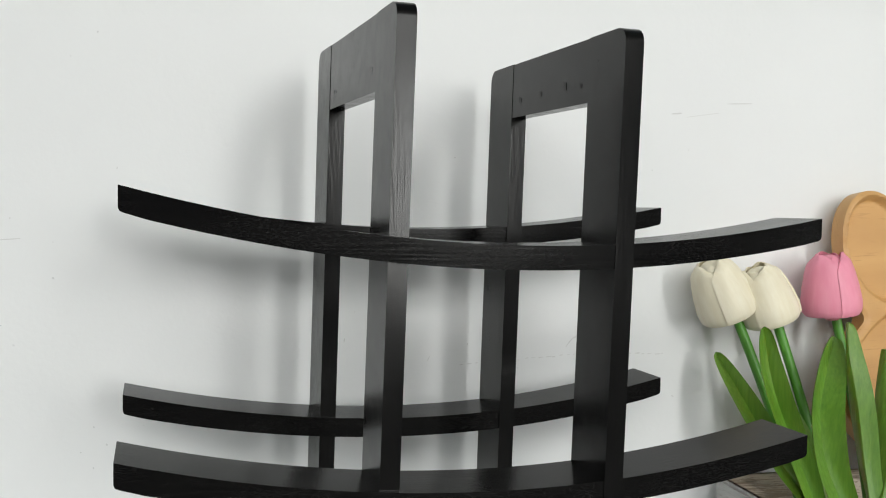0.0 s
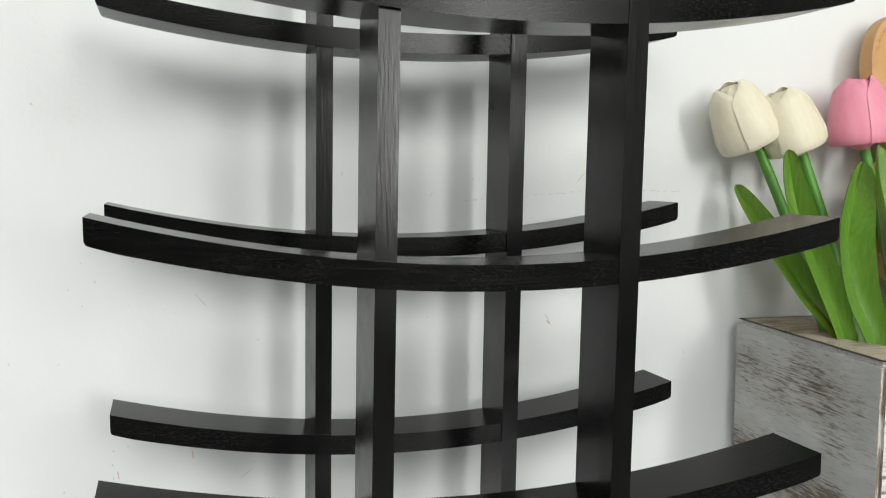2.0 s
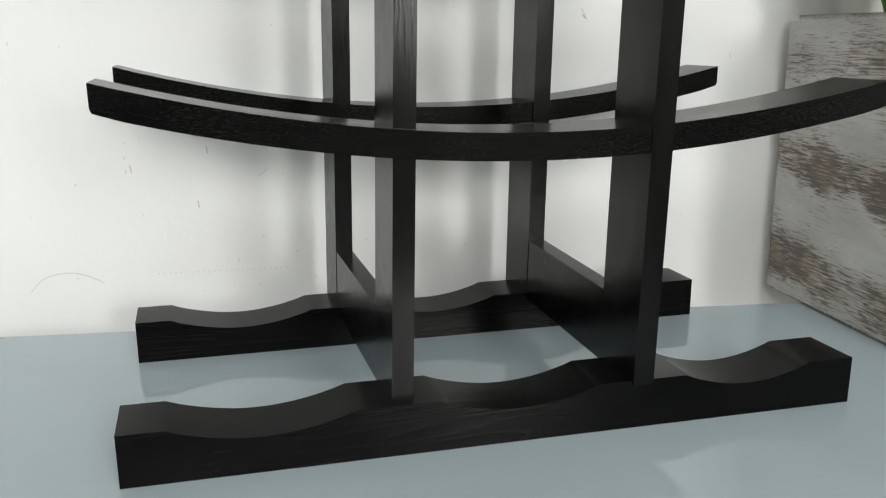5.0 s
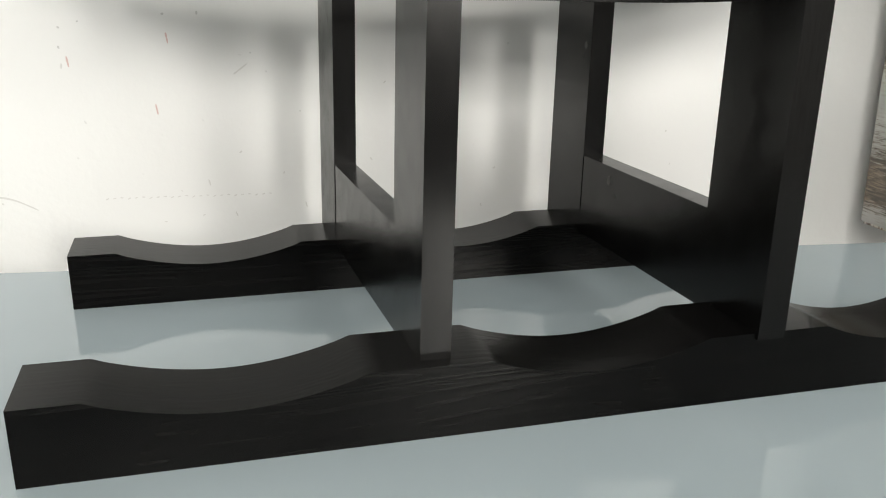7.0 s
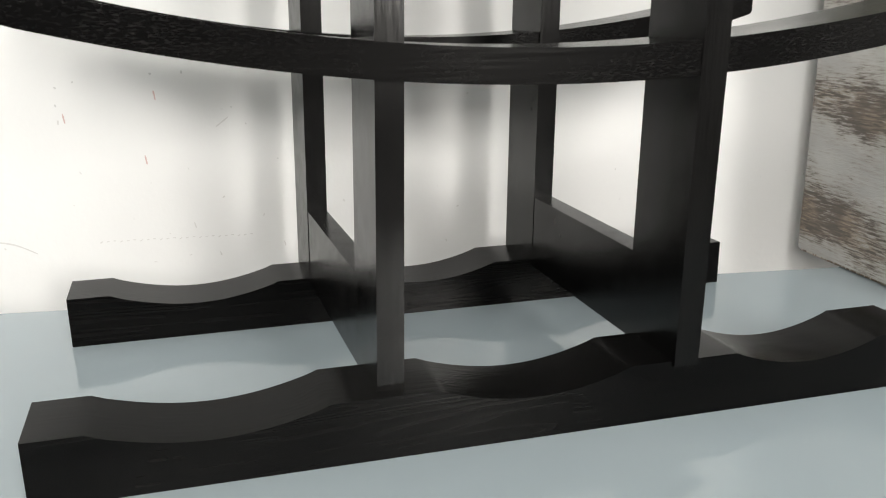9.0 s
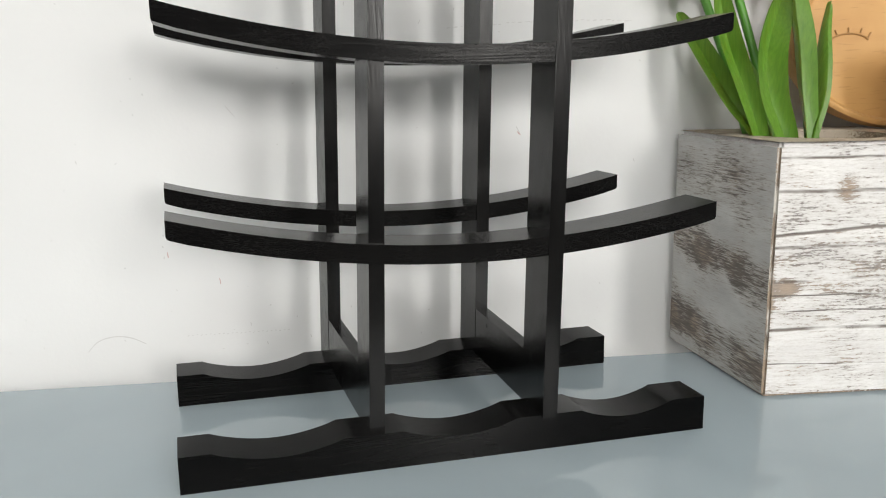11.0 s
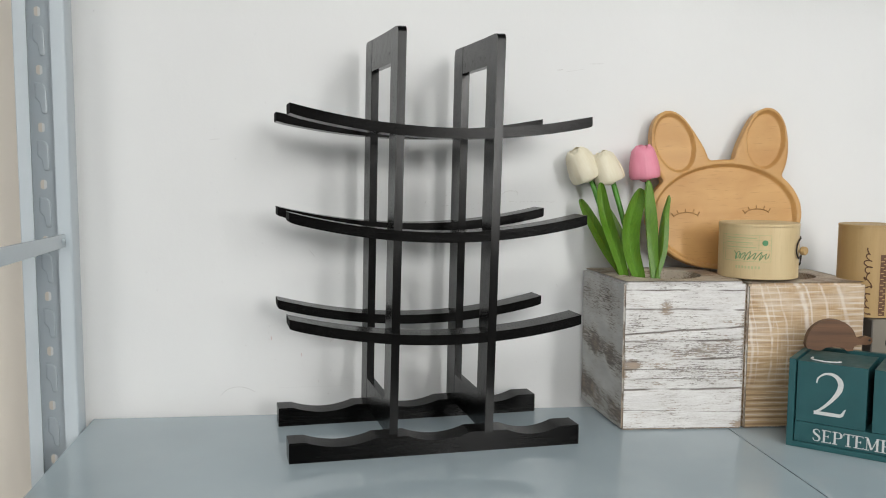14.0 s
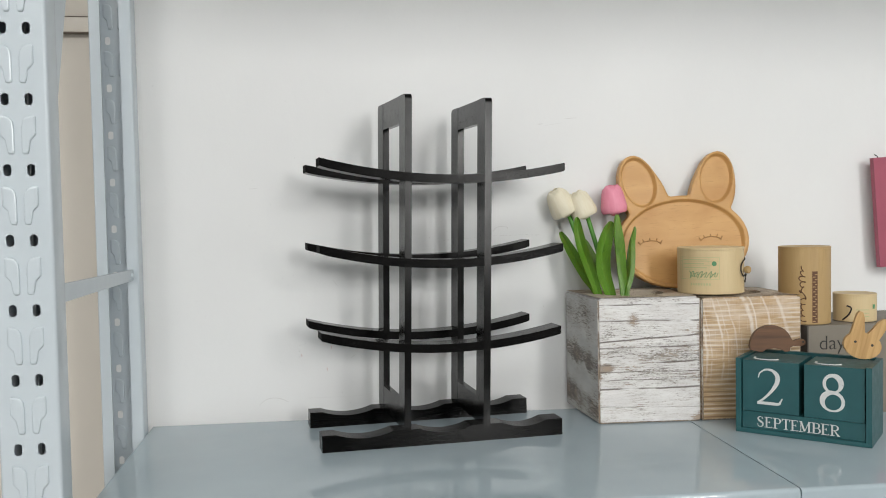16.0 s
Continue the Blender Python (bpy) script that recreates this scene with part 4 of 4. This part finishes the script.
def plate_mesh():
    """A plate in the outline of a rabbit's head, with a pocket for the face and one in each ear."""
    def ellipse(x, z, cx, cz, a, b, turn):
        c, s = math.cos(radians(turn)), math.sin(radians(turn))
        dx, dz = x - cx, z - cz
        u, v = (dx * c + dz * s) / a, (-dx * s + dz * c) / b
        k, g = math.hypot(u, v), math.hypot(u / a, v / b)
        return k * (k - 1) / g if g > 1e-9 else -min(a, b)

    def smooth_min(a, b, k):
        h = max(k - abs(a - b), 0.0) / k
        return min(a, b) - h * h * k / 4

    def outline(x, z):
        body = ellipse(x, z, 0, 0.0895, 0.1340, 0.0895, 0)
        ears = min(ellipse(x, z, -s * EAR_X, EAR_Z, 0.0385, 0.062, s * 13) for s in (-1, 1))
        roots = min(ellipse(x, z, -s * 0.0640, 0.172, 0.0400, 0.050, s * 30) for s in (-1, 1))
        return smooth_min(body, smooth_min(ears, roots, 0.024), 0.007)

    def hollow(x, z):
        face = ellipse(x, z, 0, 0.0880, 0.1230, 0.0815, 0)
        return min([face] + [ellipse(x, z, -s * (EAR_X + 0.001), EAR_Z + 0.008, 0.0320, 0.0470, s * 13) for s in (-1, 1)])

    EAR_X, EAR_Z, cell = 0.0785, 0.2010, 0.0020
    bm, grid = bmesh.new(), {}
    nx, nz = 74, 134
    for i in range(-nx, nx + 1):
        for j in range(-2, nz):
            x, z = i * cell, j * cell
            d = outline(x, z)
            if d > cell * 0.75:
                continue
            if abs(d) <= cell * 0.75:
                for _ in range(3):
                    e = 1e-5
                    gx, gz = (outline(x + e, z) - outline(x - e, z)) / (2 * e), (outline(x, z + e) - outline(x, z - e)) / (2 * e)
                    q = outline(x, z) / max(gx * gx + gz * gz, 1e-6)
                    x, z = x - q * gx, z - q * gz
                d = 0.0
            u = max(0.0, min(1.0, 0.5 - hollow(x, z) / 0.005))
            lip = max(0.0, 1 + d / 0.004)
            grid[i, j] = bm.verts.new((x, 0.0085 * u * u * (3 - 2 * u) + 0.0022 * lip * lip, z))
    for (i, j), v in list(grid.items()):
        quad = [grid.get(k) for k in ((i, j), (i + 1, j), (i + 1, j + 1), (i, j + 1))]
        if all(quad):
            bm.faces.new(quad)
        elif sum(q is not None for q in quad) == 3:
            bm.faces.new([q for q in quad if q is not None])
    bmesh.ops.delete(bm, geom=[v for v in bm.verts if not v.link_faces], context="VERTS")
    rim = [e for e in bm.edges if len(e.link_faces) == 1]
    ex = bmesh.ops.extrude_edge_only(bm, edges=rim)
    side = [g for g in ex["geom"] if isinstance(g, bmesh.types.BMVert)]
    for v in side:
        v.co.y = 0.0180
    back = [g for g in ex["geom"] if isinstance(g, bmesh.types.BMEdge)]
    bmesh.ops.triangle_fill(bm, edges=back, use_beauty=False)
    return bm


plate = thing("rabbit_plate", "pale beech plate shaped like a rabbit head, leaning on the wall", "plate", pose(0.7010, 0.2060, 0.2235, -7.5, -2.5, 1.0))
part("plate_body", plate_mesh(), MAPLE, plate, smooth=True)
for s in (-1, 1):
    cx = s * 0.0620 - 0.004
    arc = [(cx + 0.0218 * math.cos(a), 0.0078, 0.0865 + 0.0095 * math.sin(a)) for a in (math.pi * (0.08 + 0.84 * k / 12) for k in range(13))]
    part("engraved_lid", tube(arc, 0.0010, 6), ENGRAVED, plate)
    for k in range(5):
        a = math.pi * (0.12 + 0.76 * k / 4)
        x, z = cx + 0.0218 * math.cos(a), 0.0865 + 0.0095 * math.sin(a)
        part("engraved_lash", tube([(x, 0.0078, z), (x + 0.0045 * math.cos(a), 0.0078, z + 0.0056)], 0.0010, 6), ENGRAVED, plate)

# ---- birch tubs ----


def tub(name, label, x, y, z, r, h, material, lid=0.35):
    ob = thing(name, label, "tub", pose(x, y, z))
    split = h * lid
    part("body", lathe([(0, 0), (r - 0.002, 0), (r, 0.001), (r, h - split), (r - 0.0012, h - split), (r - 0.0012, h - split + 0.0006)], 72), material, ob, smooth=True)
    part("lid", lathe([(r - 0.0012, h - split + 0.0004), (r + 0.0004, h - split + 0.0006), (r + 0.0004, h - 0.001), (r - 0.001, h), (r - 0.004, h - 0.001), (0, h - 0.001)], 72), material, ob, smooth=True)
    return ob


def on_tub(name, parent, r, a0, a1, z0, z1, material, label=""):
    """A printed patch that follows the round side; angles in degrees, -90 faces the viewer."""
    bm = bmesh.new()
    n = max(2, int(abs(a1 - a0) / 4) + 1)
    low, up = [], []
    for k in range(n + 1):
        a = radians(a0 + (a1 - a0) * k / n)
        low.append(bm.verts.new(((r + 0.0006) * math.cos(a), (r + 0.0006) * math.sin(a), z0)))
        up.append(bm.verts.new(((r + 0.0006) * math.cos(a), (r + 0.0006) * math.sin(a), z1)))
    for k in range(n):
        bm.faces.new((low[k], low[k + 1], up[k + 1], up[k]))
    part(name, bm, material, parent, label)


RT = 0.0585
round_tub = tub("birch_tub", "round birch veneer tub with a green printed label", 0.7090, 0.1330, 0.2215, RT, 0.0830, BIRCH, 0.06)
A0, A1 = -176, -101
for z0, z1 in ((0.0270, 0.0276), (0.0440, 0.0444), (0.0520, 0.0524), (0.0590, 0.0594), (0.0660, 0.0666)):
    on_tub("label_rule", round_tub, RT, A0, A1, z0, z1, PALE_GREEN_INK)
for a in (A0, A0 + 6, A1):
    on_tub("label_rule", round_tub, RT, a, a + 0.7, 0.027, 0.0666, PALE_GREEN_INK)
on_tub("label_rule", round_tub, RT, A1 - 17, A1 - 16.4, 0.0440, 0.0666, PALE_GREEN_INK)
for k in range(3):
    on_tub("print_bar", round_tub, RT, A0 + 9, A1 - 20 - 5 * (k == 1), 0.0472 + 0.0070 * k, 0.0486 + 0.0070 * k, PALE_GREEN_INK)
for k, (a, tall) in enumerate(((-152, 0.012), (-144, 0.009), (-136, 0.013), (-128, 0.009), (-119, 0.012), (-111, 0.008))):
    stroke = []
    for j in range(22):
        u = j / 21
        t = radians(a + 5.5 * u + 2.6 * math.sin(9.5 * u + k) - 1.5 * math.cos(5 * u))
        stroke.append(((RT + 0.0004) * math.cos(t), (RT + 0.0004) * math.sin(t), 0.0355 + tall * 0.5 * math.cos(8.5 * u + 0.7 * k)))
    part("script_stroke", tube(stroke, 0.00055, 5), GREEN_INK, round_tub)
for k in range(8):
    a = -150 + 4.6 * k
    on_tub("print_bar", round_tub, RT, a, a + 2.4, 0.0165, 0.0205, PALE_GREEN_INK)
emblem = bmesh.new()
ring = []
for k in range(16):
    c, q = math.cos(2 * math.pi * k / 16), math.sin(2 * math.pi * k / 16)
    a = radians(A1 - 8.2) + 0.0042 * c / RT
    ring.append(emblem.verts.new(((RT + 0.0007) * math.cos(a), (RT + 0.0007) * math.sin(a), 0.0552 + 0.0042 * q)))
emblem.faces.new(ring)
part("leaf_emblem", emblem, GREEN_INK, round_tub)


def round_tub_at(angle, z, r=0.0600):
    return (r * math.cos(radians(angle)), r * math.sin(radians(angle)), z)


loop = [round_tub_at(*q) for q in ((-26, 0.062, 0.0592), (-38, 0.0605), (-50, 0.057, 0.0606), (-57, 0.050, 0.0612), (-58, 0.041, 0.0616), (-53, 0.034, 0.0612), (-44, 0.031), (-33, 0.034, 0.0612), (-30, 0.028, 0.0606), (-36, 0.022, 0.0602), (-26, 0.019, 0.0592))]
part("cord", tube(bezier(loop, 6), 0.0012, 8), CORD, round_tub, smooth=True)
part("wooden_toggle", lathe([(0, 0), (0.0055, 0.0), (0.0066, 0.0015), (0.0066, 0.006), (0.0055, 0.0075), (0, 0.0075)], 24), BIRCH_TAN, round_tub, smooth=True).matrix_basis = pose(*round_tub_at(-40, 0.042, 0.0622), 90, 0, 25)

# ---- sign block, tall and short tub on it ----
sign = thing("sign_block", "grey-brown painted block with the word day", "sign", pose(0, 0, 0))
part("block_body", block(0.8600, 1.1400, 0.0640, 0.2400, 0.0006, 0.1620, 0.002), SIGN, sign)
part("dark_edge", block(0.8575, 0.8598, 0.0640, 0.2400, 0.0006, 0.1610), SIGN_SIDE, sign)
lettering("lettering", "day", 0.0370, pose(0.9040, 0.0634, 0.1295, 90, 0, 0), GREY_INK, sign, swell=-0.013)

RB = 0.0447
tall_tub = tub("tall_birch_tub", "tall tan birch veneer tub with brown script down its side", 0.8810, 0.1130, 0.1625, RB, 0.1400, BIRCH_TAN, 0.03)
on_tub("print_band", tall_tub, RB, -104, -92, 0.004, 0.096, BROWN_INK)
for k in range(20):
    on_tub("band_gap", tall_tub, RB + 0.0003, -103 + 5 * (k % 2), -97 + 4 * (k % 2), 0.0060 + 0.0044 * k, 0.0074 + 0.0044 * k, BIRCH_TAN)
squiggle = []
for k in range(240):
    u = k / 239
    capital = math.exp(-((u - 0.50) / 0.045) ** 2)
    sway = 4.6 * math.sin(62 * u) * (0.70 + 0.40 * math.sin(17 * u + 1)) * (1 - capital) + capital * 11.0 * math.sin(30 * u + 0.6)
    a = radians(-125 + 1.5 * sway)
    squiggle.append(((RB + 0.0002) * math.cos(a), (RB + 0.0002) * math.sin(a), 0.004 + 0.100 * u + (0.0024 + 0.004 * capital) * math.cos(62 * u + 0.8 * math.sin(9 * u))))
part("script_stroke", tube(squiggle, 0.0009, 5), BROWN_INK, tall_tub)
short_tub = tub("short_birch_tub", "short birch veneer tub with a small green emblem", 0.9820, 0.1150, 0.1625, 0.0371, 0.0510, BIRCH, 0.08)
on_tub("leaf_emblem", short_tub, 0.0372, -72, -62, 0.024, 0.032, GREEN_INK)
for k in range(3):
    on_tub("print_bar", short_tub, 0.0372, -120, -84, 0.010 + 0.006 * k, 0.0112 + 0.006 * k, PALE_GREEN_INK)
part("cord", tube(bezier([(-0.038, -0.021, 0.004), (-0.031, -0.029, 0.014), (-0.027, -0.031, 0.026), (-0.033, -0.026, 0.030)], 5), 0.0014, 8), CORD, short_tub, smooth=True)

# ---- block calendar ----
calendar = thing("block_calendar", "teal wooden block calendar showing 28 September", "calendar", pose(0.6865, -0.0060, 0, 0, 0, -43.2))
CAL_L, CAL_D, CAL_H = 0.2055, 0.1080, 0.1240
part("tray_floor", block(0, CAL_L, 0, CAL_D, 0.0006, 0.0080, 0.001), TEAL, calendar)
part("side_board", block(0, 0.0085, 0, CAL_D, 0.0082, CAL_H, 0.001), TEAL, calendar)
part("side_board", block(CAL_L - 0.0085, CAL_L, 0, CAL_D, 0.0082, CAL_H, 0.001), TEAL, calendar)
part("back_board", block(0.0087, CAL_L - 0.0087, CAL_D - 0.0085, CAL_D, 0.0082, CAL_H + 0.001, 0.001), TEAL, calendar)
month = part("month_block", block(0.0098, CAL_L - 0.0098, 0.0035, 0.0860, 0.0084, 0.0362, 0.0016), TEAL, calendar)


def ribbon(bm, points, widths, count=8, y=0.0):
    """A brush stroke in the x-z plane whose width swells and thins along it."""
    pts = bezier([(x, y, z) for x, z in points], count)
    rows = []
    for k, p in enumerate(pts):
        t = (pts[min(k + 1, len(pts) - 1)] - pts[max(k - 1, 0)]).normalized()
        u = k / (len(pts) - 1) * (len(widths) - 1)
        j = min(int(u), len(widths) - 2)
        w = widths[j] + (widths[j + 1] - widths[j]) * (u - j)
        side = Vector((-t.z, 0, t.x)) * w / 2
        rows.append([bm.verts.new(p + side), bm.verts.new(p - side)])
    for q, r in zip(rows, rows[1:]):
        bm.faces.new((q[0], q[1], r[1], r[0]))


def serif_digit(digit):
    """The figure 2 or 8 with thick and thin strokes, one unit high."""
    bm = bmesh.new()
    if digit == "2":
        ribbon(bm, [(-0.29, 0.24), (-0.25, 0.37), (-0.10, 0.475), (0.08, 0.46), (0.205, 0.33), (0.20, 0.14), (0.06, -0.10), (-0.14, -0.32), (-0.31, -0.455)],
               [0.030, 0.036, 0.048, 0.075, 0.118, 0.115, 0.078, 0.055, 0.045])
        ribbon(bm, [(-0.32, -0.447), (0.05, -0.447), (0.24, -0.44), (0.30, -0.36), (0.34, -0.28)], [0.082, 0.082, 0.075, 0.045, 0.025], y=-0.0002)
    else:
        for cz, rx, rz, lean in ((0.245, 0.205, 0.225, 0.9), (-0.225, 0.255, 0.245, -0.9)):
            ring = [2 * math.pi * k / 24 for k in range(25)]
            ribbon(bm, [(rx * math.cos(a), cz + rz * math.sin(a)) for a in ring], [0.042 + 0.070 * max(0.0, math.cos(a - lean) * math.copysign(1, lean)) + 0.042 * abs(math.cos(a)) for a in ring], 2, y=-0.0002 if cz > 0 else 0.0)
    return bm


def serif_word(word):
    """Capitals with thick stems, thin arms and serifs; a letter is one unit high."""
    bm = bmesh.new()
    thick, thin = 0.15, 0.055

    def bar(x0, z0, x1, z1, w0, w1=None):
        ribbon(bm, [(pen + x0, z0), (pen + x1, z1)], [w0, w1 or w0], 1, y=-0.00008 * len(bm.faces))

    def stem(x):
        bar(x, 0.0, x, 1.0, thick)
        for z in (0.03, 0.97):
            bar(x - 0.19, z, x + 0.19, z, 0.06)

    def bowl(x, z0, z1, reach, thick_side=thick):
        c = (z0 + z1) / 2
        arc = [-math.pi / 2 + math.pi * k / 8 for k in range(9)]
        ribbon(bm, [(pen + x, z0)] + [(pen + x + reach * 0.45 + reach * 0.55 * math.cos(a), c + (z1 - z0) / 2 * math.sin(a)) for a in arc] + [(pen + x, z1)],
               [thin, thin, thin, 0.10, thick_side, thick_side, thick_side, 0.10, thin, thin, thin], 3, y=-0.00008 * len(bm.faces))

    pen = 0.0
    for letter in word:
        if letter == "S":
            ribbon(bm, [(pen + x, z) for x, z in ((0.52, 0.74), (0.46, 0.90), (0.30, 0.97), (0.14, 0.90), (0.09, 0.75), (0.20, 0.60), (0.42, 0.45), (0.53, 0.27), (0.45, 0.09), (0.28, 0.03), (0.11, 0.10), (0.05, 0.28))],
                   [0.05, 0.06, 0.06, 0.08, 0.12, 0.17, 0.18, 0.14, 0.09, 0.06, 0.06, 0.05], 3, y=-0.00008 * len(bm.faces))
            pen += 0.66
        elif letter in "EPBR":
            stem(0.19)
            if letter == "E":
                for z, reach in ((0.97, 0.62), (0.52, 0.48), (0.03, 0.66)):
                    bar(0.19, z, reach, z, thin)
                    bar(reach, z - 0.11 if z > 0.4 else z - 0.02, reach, z + 0.02 if z > 0.9 else z + 0.11, 0.05)
                pen += 0.76
            else:
                bowl(0.19, 0.50, 0.97, 0.46)
                if letter == "B":
                    bowl(0.19, 0.03, 0.52, 0.52)
                elif letter == "R":
                    bar(0.34, 0.50, 0.72, 0.03, 0.10, thick)
                    bar(0.62, 0.03, 0.84, 0.03, 0.06)
                pen += 0.84 if letter == "R" else 0.78
        elif letter == "T":
            stem(0.36)
            bar(0.02, 0.97, 0.70, 0.97, thin)
            for x in (0.04, 0.68):
                bar(x, 0.97, x, 0.78, 0.06)
            pen += 0.74
        elif letter == "M":
            bar(0.14, 0.0, 0.14, 1.0, thin)
            bar(0.84, 0.0, 0.84, 1.0, thick)
            bar(0.16, 0.97, 0.46, 0.08, thick)
            bar(0.48, 0.08, 0.82, 0.97, thin)
            for x in (0.14, 0.84):
                bar(x - 0.16, 0.03, x + 0.16, 0.03, 0.06)
            bar(0.0, 0.97, 0.20, 0.97, 0.06)
            bar(0.80, 0.97, 1.0, 0.97, 0.06)
            pen += 1.04
    for v in bm.verts:
        v.co.x -= pen / 2
        v.co.z -= 0.5
    return bm


title = part("lettering_september", serif_word("SEPTEMBER"), WHITE_INK, month)
title.matrix_basis = pose(CAL_L / 2 - 0.006, 0.0032, 0.0208) @ Matrix.Diagonal((0.0178, 0.1, 0.0175, 1))
for x0, digit in ((0.0105, "2"), (0.1065, "8")):
    cube = part("number_cube", block(x0, x0 + 0.0880, 0.0040, 0.0920, 0.0370, 0.1215, 0.0030, 3), TEAL, calendar, smooth=True)
    figure = part("digit_" + ("two" if digit == "2" else "eight"), serif_digit(digit), WHITE_INK, cube)
    figure.matrix_basis = pose(x0 + 0.0425, 0.0036, 0.0790) @ Matrix.Diagonal((0.060, 1, 0.0600, 1))
    strip = [(x0 + 0.032 + 0.020 * math.cos(a), 0.030 + 0.014 * math.sin(a), 0.1214) for a in (math.pi * (0.9 + 1.0 * k / 10) for k in range(11))]
    part("digit_stroke", tube(strip, 0.0016, 6), WHITE_INK, cube)

# ---- wooden animals on the calendar ----


def turtle_outline():
    pts = [(-0.048, 0.0), (-0.050, 0.006)]
    pts += [(-0.012 + 0.037 * math.cos(a), 0.010 + 0.034 * math.sin(a)) for a in (math.pi * (0.96 - 0.88 * k / 14) for k in range(15))]
    pts += [(0.029, 0.0150), (0.034, 0.0170), (0.041, 0.0185), (0.047, 0.0165), (0.049, 0.0115), (0.046, 0.0070), (0.040, 0.0058), (0.028, 0.0060),
            (0.022, 0.0040), (0.020, -0.0035), (0.012, -0.0040), (0.006, 0.0000), (-0.006, 0.0025), (-0.020, 0.0010), (-0.028, -0.0035), (-0.036, -0.0030)]
    return pts


turtle = thing("wooden_turtle", "flat walnut turtle standing on the calendar", "turtle figure", calendar.matrix_world @ pose(0.0500, 0.0740, 0.1310, 0, 0, 34) @ Matrix.Diagonal((0.95, 0.95, 0.95, 1)))
part("turtle_body", prism([(x, 0, z) for x, z in turtle_outline()], (0, 0.010, 0), 0.0012), WALNUT, turtle, smooth=True)
part("eye", lathe([(0, 0.0006), (0.0017, 0.0006), (0.0017, -0.001), (0, -0.001)], 12), GREY_INK, turtle).matrix_basis = pose(0.0440, -0.0002, 0.0130, 90, 0, 0)


def rabbit_outline():
    pts = [(0.034 * math.cos(a), 0.026 + 0.026 * math.sin(a)) for a in (math.pi * (0.78 + 1.44 * k / 26) for k in range(27))]
    right = [(0.030, 0.052), (0.034, 0.064), (0.036, 0.076), (0.033, 0.083), (0.027, 0.084), (0.019, 0.076), (0.010, 0.058), (0.005, 0.0505)]
    return pts + right + [(-0.001, 0.0505), (-0.004, 0.060), (-0.008, 0.078), (-0.013, 0.088), (-0.019, 0.089), (-0.023, 0.082), (-0.024, 0.066), (-0.025, 0.052)]


rabbit = thing("wooden_rabbit", "flat pale oak rabbit head standing on the calendar", "rabbit figure", calendar.matrix_world @ pose(0.1790, 0.0540, 0.1290, 0, 13, 26) @ Matrix.Diagonal((0.84, 0.84, 0.84, 1)))
part("rabbit_head", prism([(x, 0, z) for x, z in rabbit_outline()], (0, 0.009, 0), 0.0014), OAK, rabbit, smooth=True)
for s in (-1, 1):
    part("eye", lathe([(0, 0.0006), (0.0024, 0.0006), (0.0024, -0.001), (0, -0.001)], 12), GREY_INK, rabbit).matrix_basis = pose(s * 0.0155 + 0.001, -0.0002, 0.030, 90, 0, 0)

# ---- pink board on the wall ----
board = thing("pink_board", "dusty pink wooden board hung on the wall", "board", pose(1.118, 0.2340, 0.2500, 0, -4.0, 0))
part("panel", block(0, 0.26, 0, 0.0120, 0, 0.2200, 0.0040, 3), PINK_BOARD, board, smooth=True)
part("hook", tube([(0.014, 0.006, 0.219), (0.012, 0.006, 0.2235), (0.009, 0.010, 0.2270)], 0.0010, 6), DARK_GAP, board)
